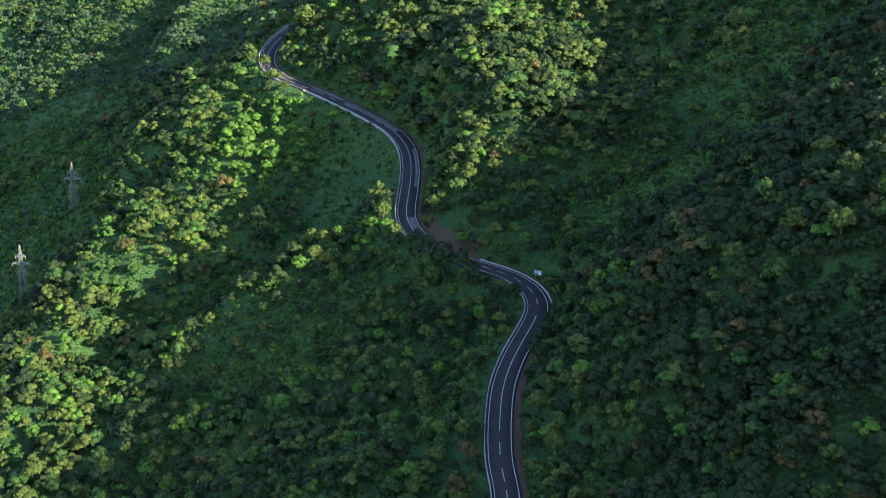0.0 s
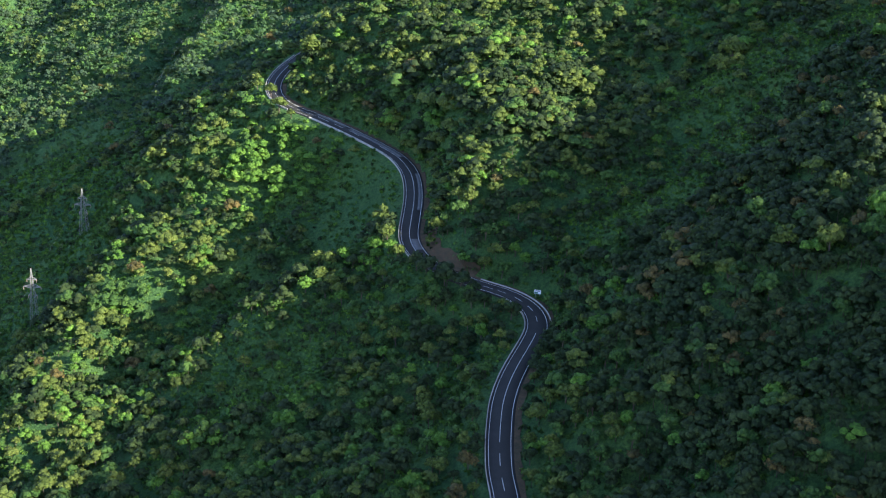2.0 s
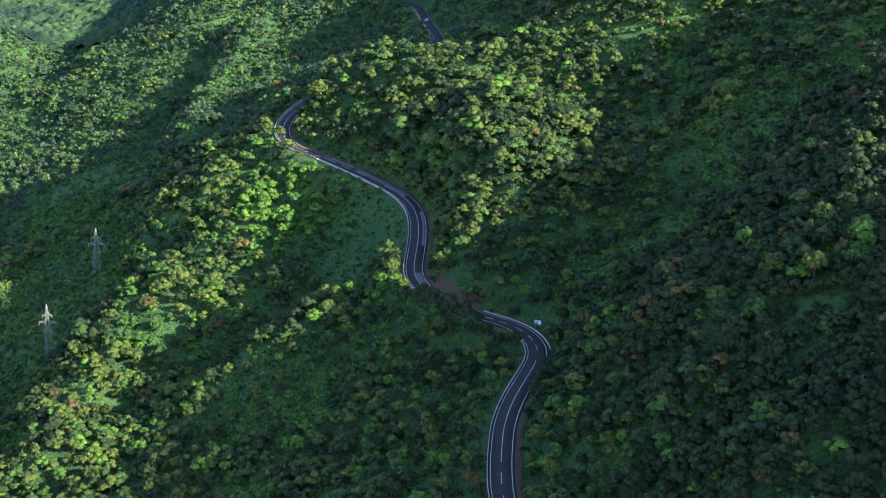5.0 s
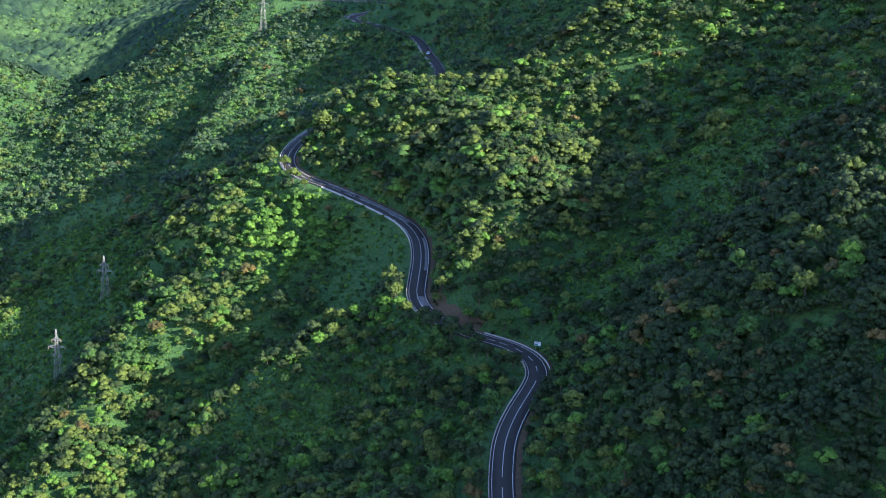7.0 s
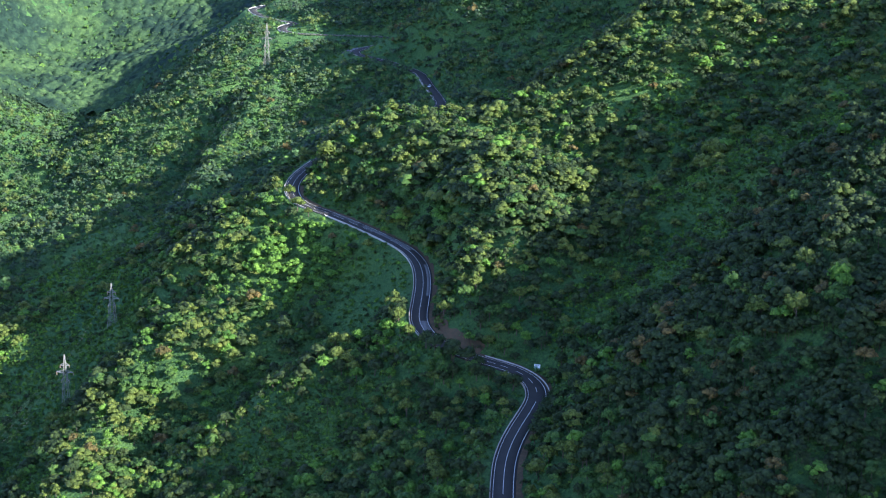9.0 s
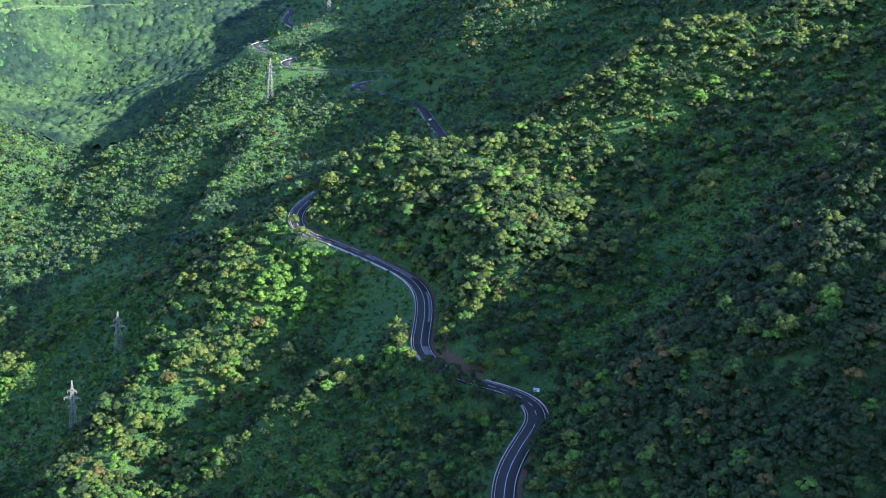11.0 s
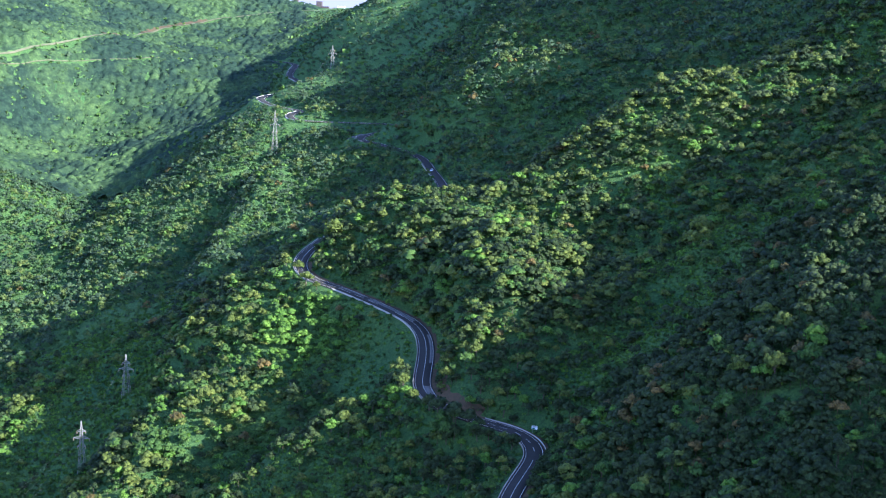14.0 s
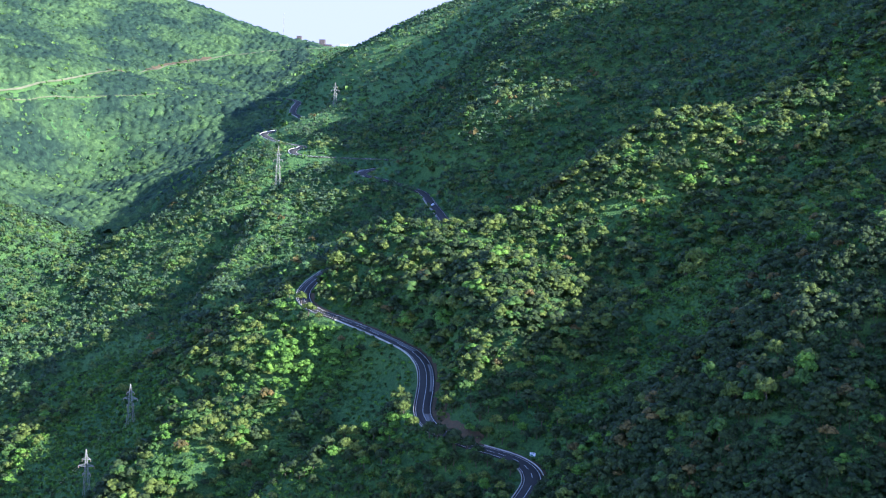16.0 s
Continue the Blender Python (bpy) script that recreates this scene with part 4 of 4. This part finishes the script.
def car(x, y, heading):
    z = road_z(y) + 0.1
    root = new("car")
    root.matrix_basis = pose(x, y, z, -3, 0, heading)

    def hull(name, outline, half, mat, taper):
        """A side outline of (along, up) made solid across, narrower towards the roof."""
        bm = bmesh.new()
        rows = []
        for side in (-1, 1):
            rows.append([bm.verts.new((side * half * (1 - taper * max(0, u - 0.9)), a, u)) for a, u in outline])
        n = len(outline)
        for i in range(n):
            j = (i + 1) % n
            bm.faces.new((rows[0][i], rows[0][j], rows[1][j], rows[1][i]))
        bm.faces.new(rows[0][::-1])
        bm.faces.new(rows[1])
        bmesh.ops.recalc_face_normals(bm, faces=bm.faces)
        bmesh.ops.bevel(bm, geom=list(bm.edges), offset=0.05, segments=1, affect="EDGES")
        return part(name, bm, mat, root)

    hull("body", [(-2.2, 0.35), (-2.25, 0.75), (-2.1, 0.98), (1.0, 1.0), (2.1, 0.85), (2.25, 0.6), (2.2, 0.35)], 0.9, CARPAINT, 0.0)
    hull("cabin", [(-1.9, 0.99), (-1.6, 1.42), (0.2, 1.45), (1.0, 1.0)], 0.82, CARGLASS, 0.2)
    hull("roof", [(-1.65, 1.40), (-1.55, 1.52), (0.15, 1.54), (0.3, 1.42)], 0.76, CARPAINT, 0.1)
    for sx in (-0.82, 0.82):
        for sy in (-1.35, 1.35):
            bm = bmesh.new()
            bmesh.ops.create_cone(bm, cap_ends=True, segments=16, radius1=0.34, radius2=0.34, depth=0.22, matrix=Matrix.Translation((sx, sy, 0.32)) @ pose(0, 0, 0, 0, 90, 0))
            wheel = part("wheel", bm, TYRE, root)
            bm = bmesh.new()
            bmesh.ops.create_cone(bm, cap_ends=True, segments=12, radius1=0.19, radius2=0.19, depth=0.24, matrix=Matrix.Translation((sx, sy, 0.32)) @ pose(0, 0, 0, 0, 90, 0))
            part("rim", bm, STEEL, wheel)
    for sx in (-0.6, 0.6):
        bm = bmesh.new()
        box(bm, sx - 0.2, -2.28, 0.68, sx + 0.2, -2.2, 0.84)
        part("tail_light", bm, BRICK, root)
        bm = bmesh.new()
        box(bm, sx - 0.2, 2.14, 0.6, sx + 0.2, 2.26, 0.74)
        part("headlight", bm, WHITEWALL, root)
    return tagged(root, "small white car with dark windows on the road", "car")


# ---- sign by the bend ----
car(-24.0, 921.0, 167)
sx, sy = 35.2, 437.5
sz = float(ground_z(np.array([sx]), np.array([sy]))[0][0])
sign = new("road_sign")
sign.matrix_basis = pose(sx, sy, sz, 0, 0, -12)
for px in (-0.8, 0.8):
    bm = bmesh.new()
    box(bm, px - 0.06, -0.06, -0.6, px + 0.06, 0.06, 3.4)
    part("post", bm, STEEL, sign)
bm = bmesh.new()
box(bm, -1.25, -0.14, 1.9, 1.25, -0.07, 3.5, 0.02)
board = part("board", bm, WHITEWALL, sign, "white sign board with a green lower band")
bm = bmesh.new()
box(bm, -1.15, -0.16, 2.0, 0.2, -0.145, 2.6)
part("panel", bm, GREENSIGN, board, "green panel")
for i in range(2):
    bm = bmesh.new()
    box(bm, -0.9, -0.16, 2.85 + 0.3 * i, 0.9, -0.145, 2.98 + 0.3 * i)
    part("bar", bm, DARK, board)
tagged(sign, "small white and green road sign on two posts", "sign")


# ---- buildings on the pass ----
def bunker(x, y, w, d, h, label, mat, openings=2, pitched=False):
    z = float(ground_z(np.array([x]), np.array([y]))[0][0]) - 0.6
    root = new("guard_tower")
    root.matrix_basis = pose(x, y, z, 0, 0, -8)
    bm = bmesh.new()
    box(bm, -w / 2, -d / 2, 0, w / 2, d / 2, h, 0.15)
    part("wall", bm, mat, root)
    bm = bmesh.new()
    box(bm, -w / 2 - 0.3, -d / 2 - 0.3, h + 0.004, w / 2 + 0.3, d / 2 + 0.3, h + 0.6, 0.1)
    part("roof", bm, mat, root)
    for i in range(openings):
        cx = (i + 0.5) / openings * w - w / 2
        bm = bmesh.new()
        box(bm, cx - 0.55, -d / 2 - 0.05, h * 0.55, cx + 0.55, -d / 2 + 0.3, h * 0.55 + 1.4)
        part("window", bm, DARK, root)
    return tagged(root, label, "building", "old buildings on the pass")


bunker(-291, 2127, 8, 7, 10, "square brown masonry tower on the pass", BRICK)
bunker(-249, 2108, 9.5, 8, 10.5, "square dark masonry tower on the pass", BRICK)
bunker(-270, 2098, 6, 5, 5, "small pale ruined building on the pass", WHITEWALL, 2)
bunker(-236, 2074, 14, 5, 3.2, "long low brown building on the pass", BRICK, 4)
bunker(-207, 2056, 12, 5, 3.0, "long low white building on the pass", WHITEWALL, 4)
mz = float(ground_z(np.array([-324.0]), np.array([2165.0]))[0][0])
mast = new("radio_mast")
mast.matrix_basis = pose(-324, 2165, mz)
for a in range(3):
    bm = bmesh.new()
    c, s = math.cos(a * 2.094), math.sin(a * 2.094)
    beam(bm, (0.8 * c, 0.8 * s, -1), (0.3 * c, 0.3 * s, 42), 0.3)
    part("leg", bm, STEEL, mast)
bm = bmesh.new()
for i in range(14):
    for a in range(3):
        c, s, c2, s2 = math.cos(a * 2.094), math.sin(a * 2.094), math.cos((a + 1) * 2.094), math.sin((a + 1) * 2.094)
        r0, r1 = 0.8 - 0.5 * i / 14, 0.8 - 0.5 * (i + 1) / 14
        beam(bm, (r0 * c, r0 * s, 3 * i), (r1 * c2, r1 * s2, 3 * i + 3), 0.14)
part("bracing", bm, STEEL, mast)
tagged(mast, "slender pale lattice radio mast behind the ridge", "mast")


# ---- glowing sheet for the pale sky, far behind the pass ----
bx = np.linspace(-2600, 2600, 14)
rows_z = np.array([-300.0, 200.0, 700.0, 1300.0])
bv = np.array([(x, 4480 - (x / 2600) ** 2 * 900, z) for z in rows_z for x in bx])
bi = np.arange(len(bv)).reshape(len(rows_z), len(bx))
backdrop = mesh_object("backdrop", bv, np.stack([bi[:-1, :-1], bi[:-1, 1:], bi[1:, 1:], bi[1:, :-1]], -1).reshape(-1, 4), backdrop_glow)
tagged(backdrop, "glowing pale blue-white sheet standing for the sky beyond the pass", "backdrop", kind="structure")
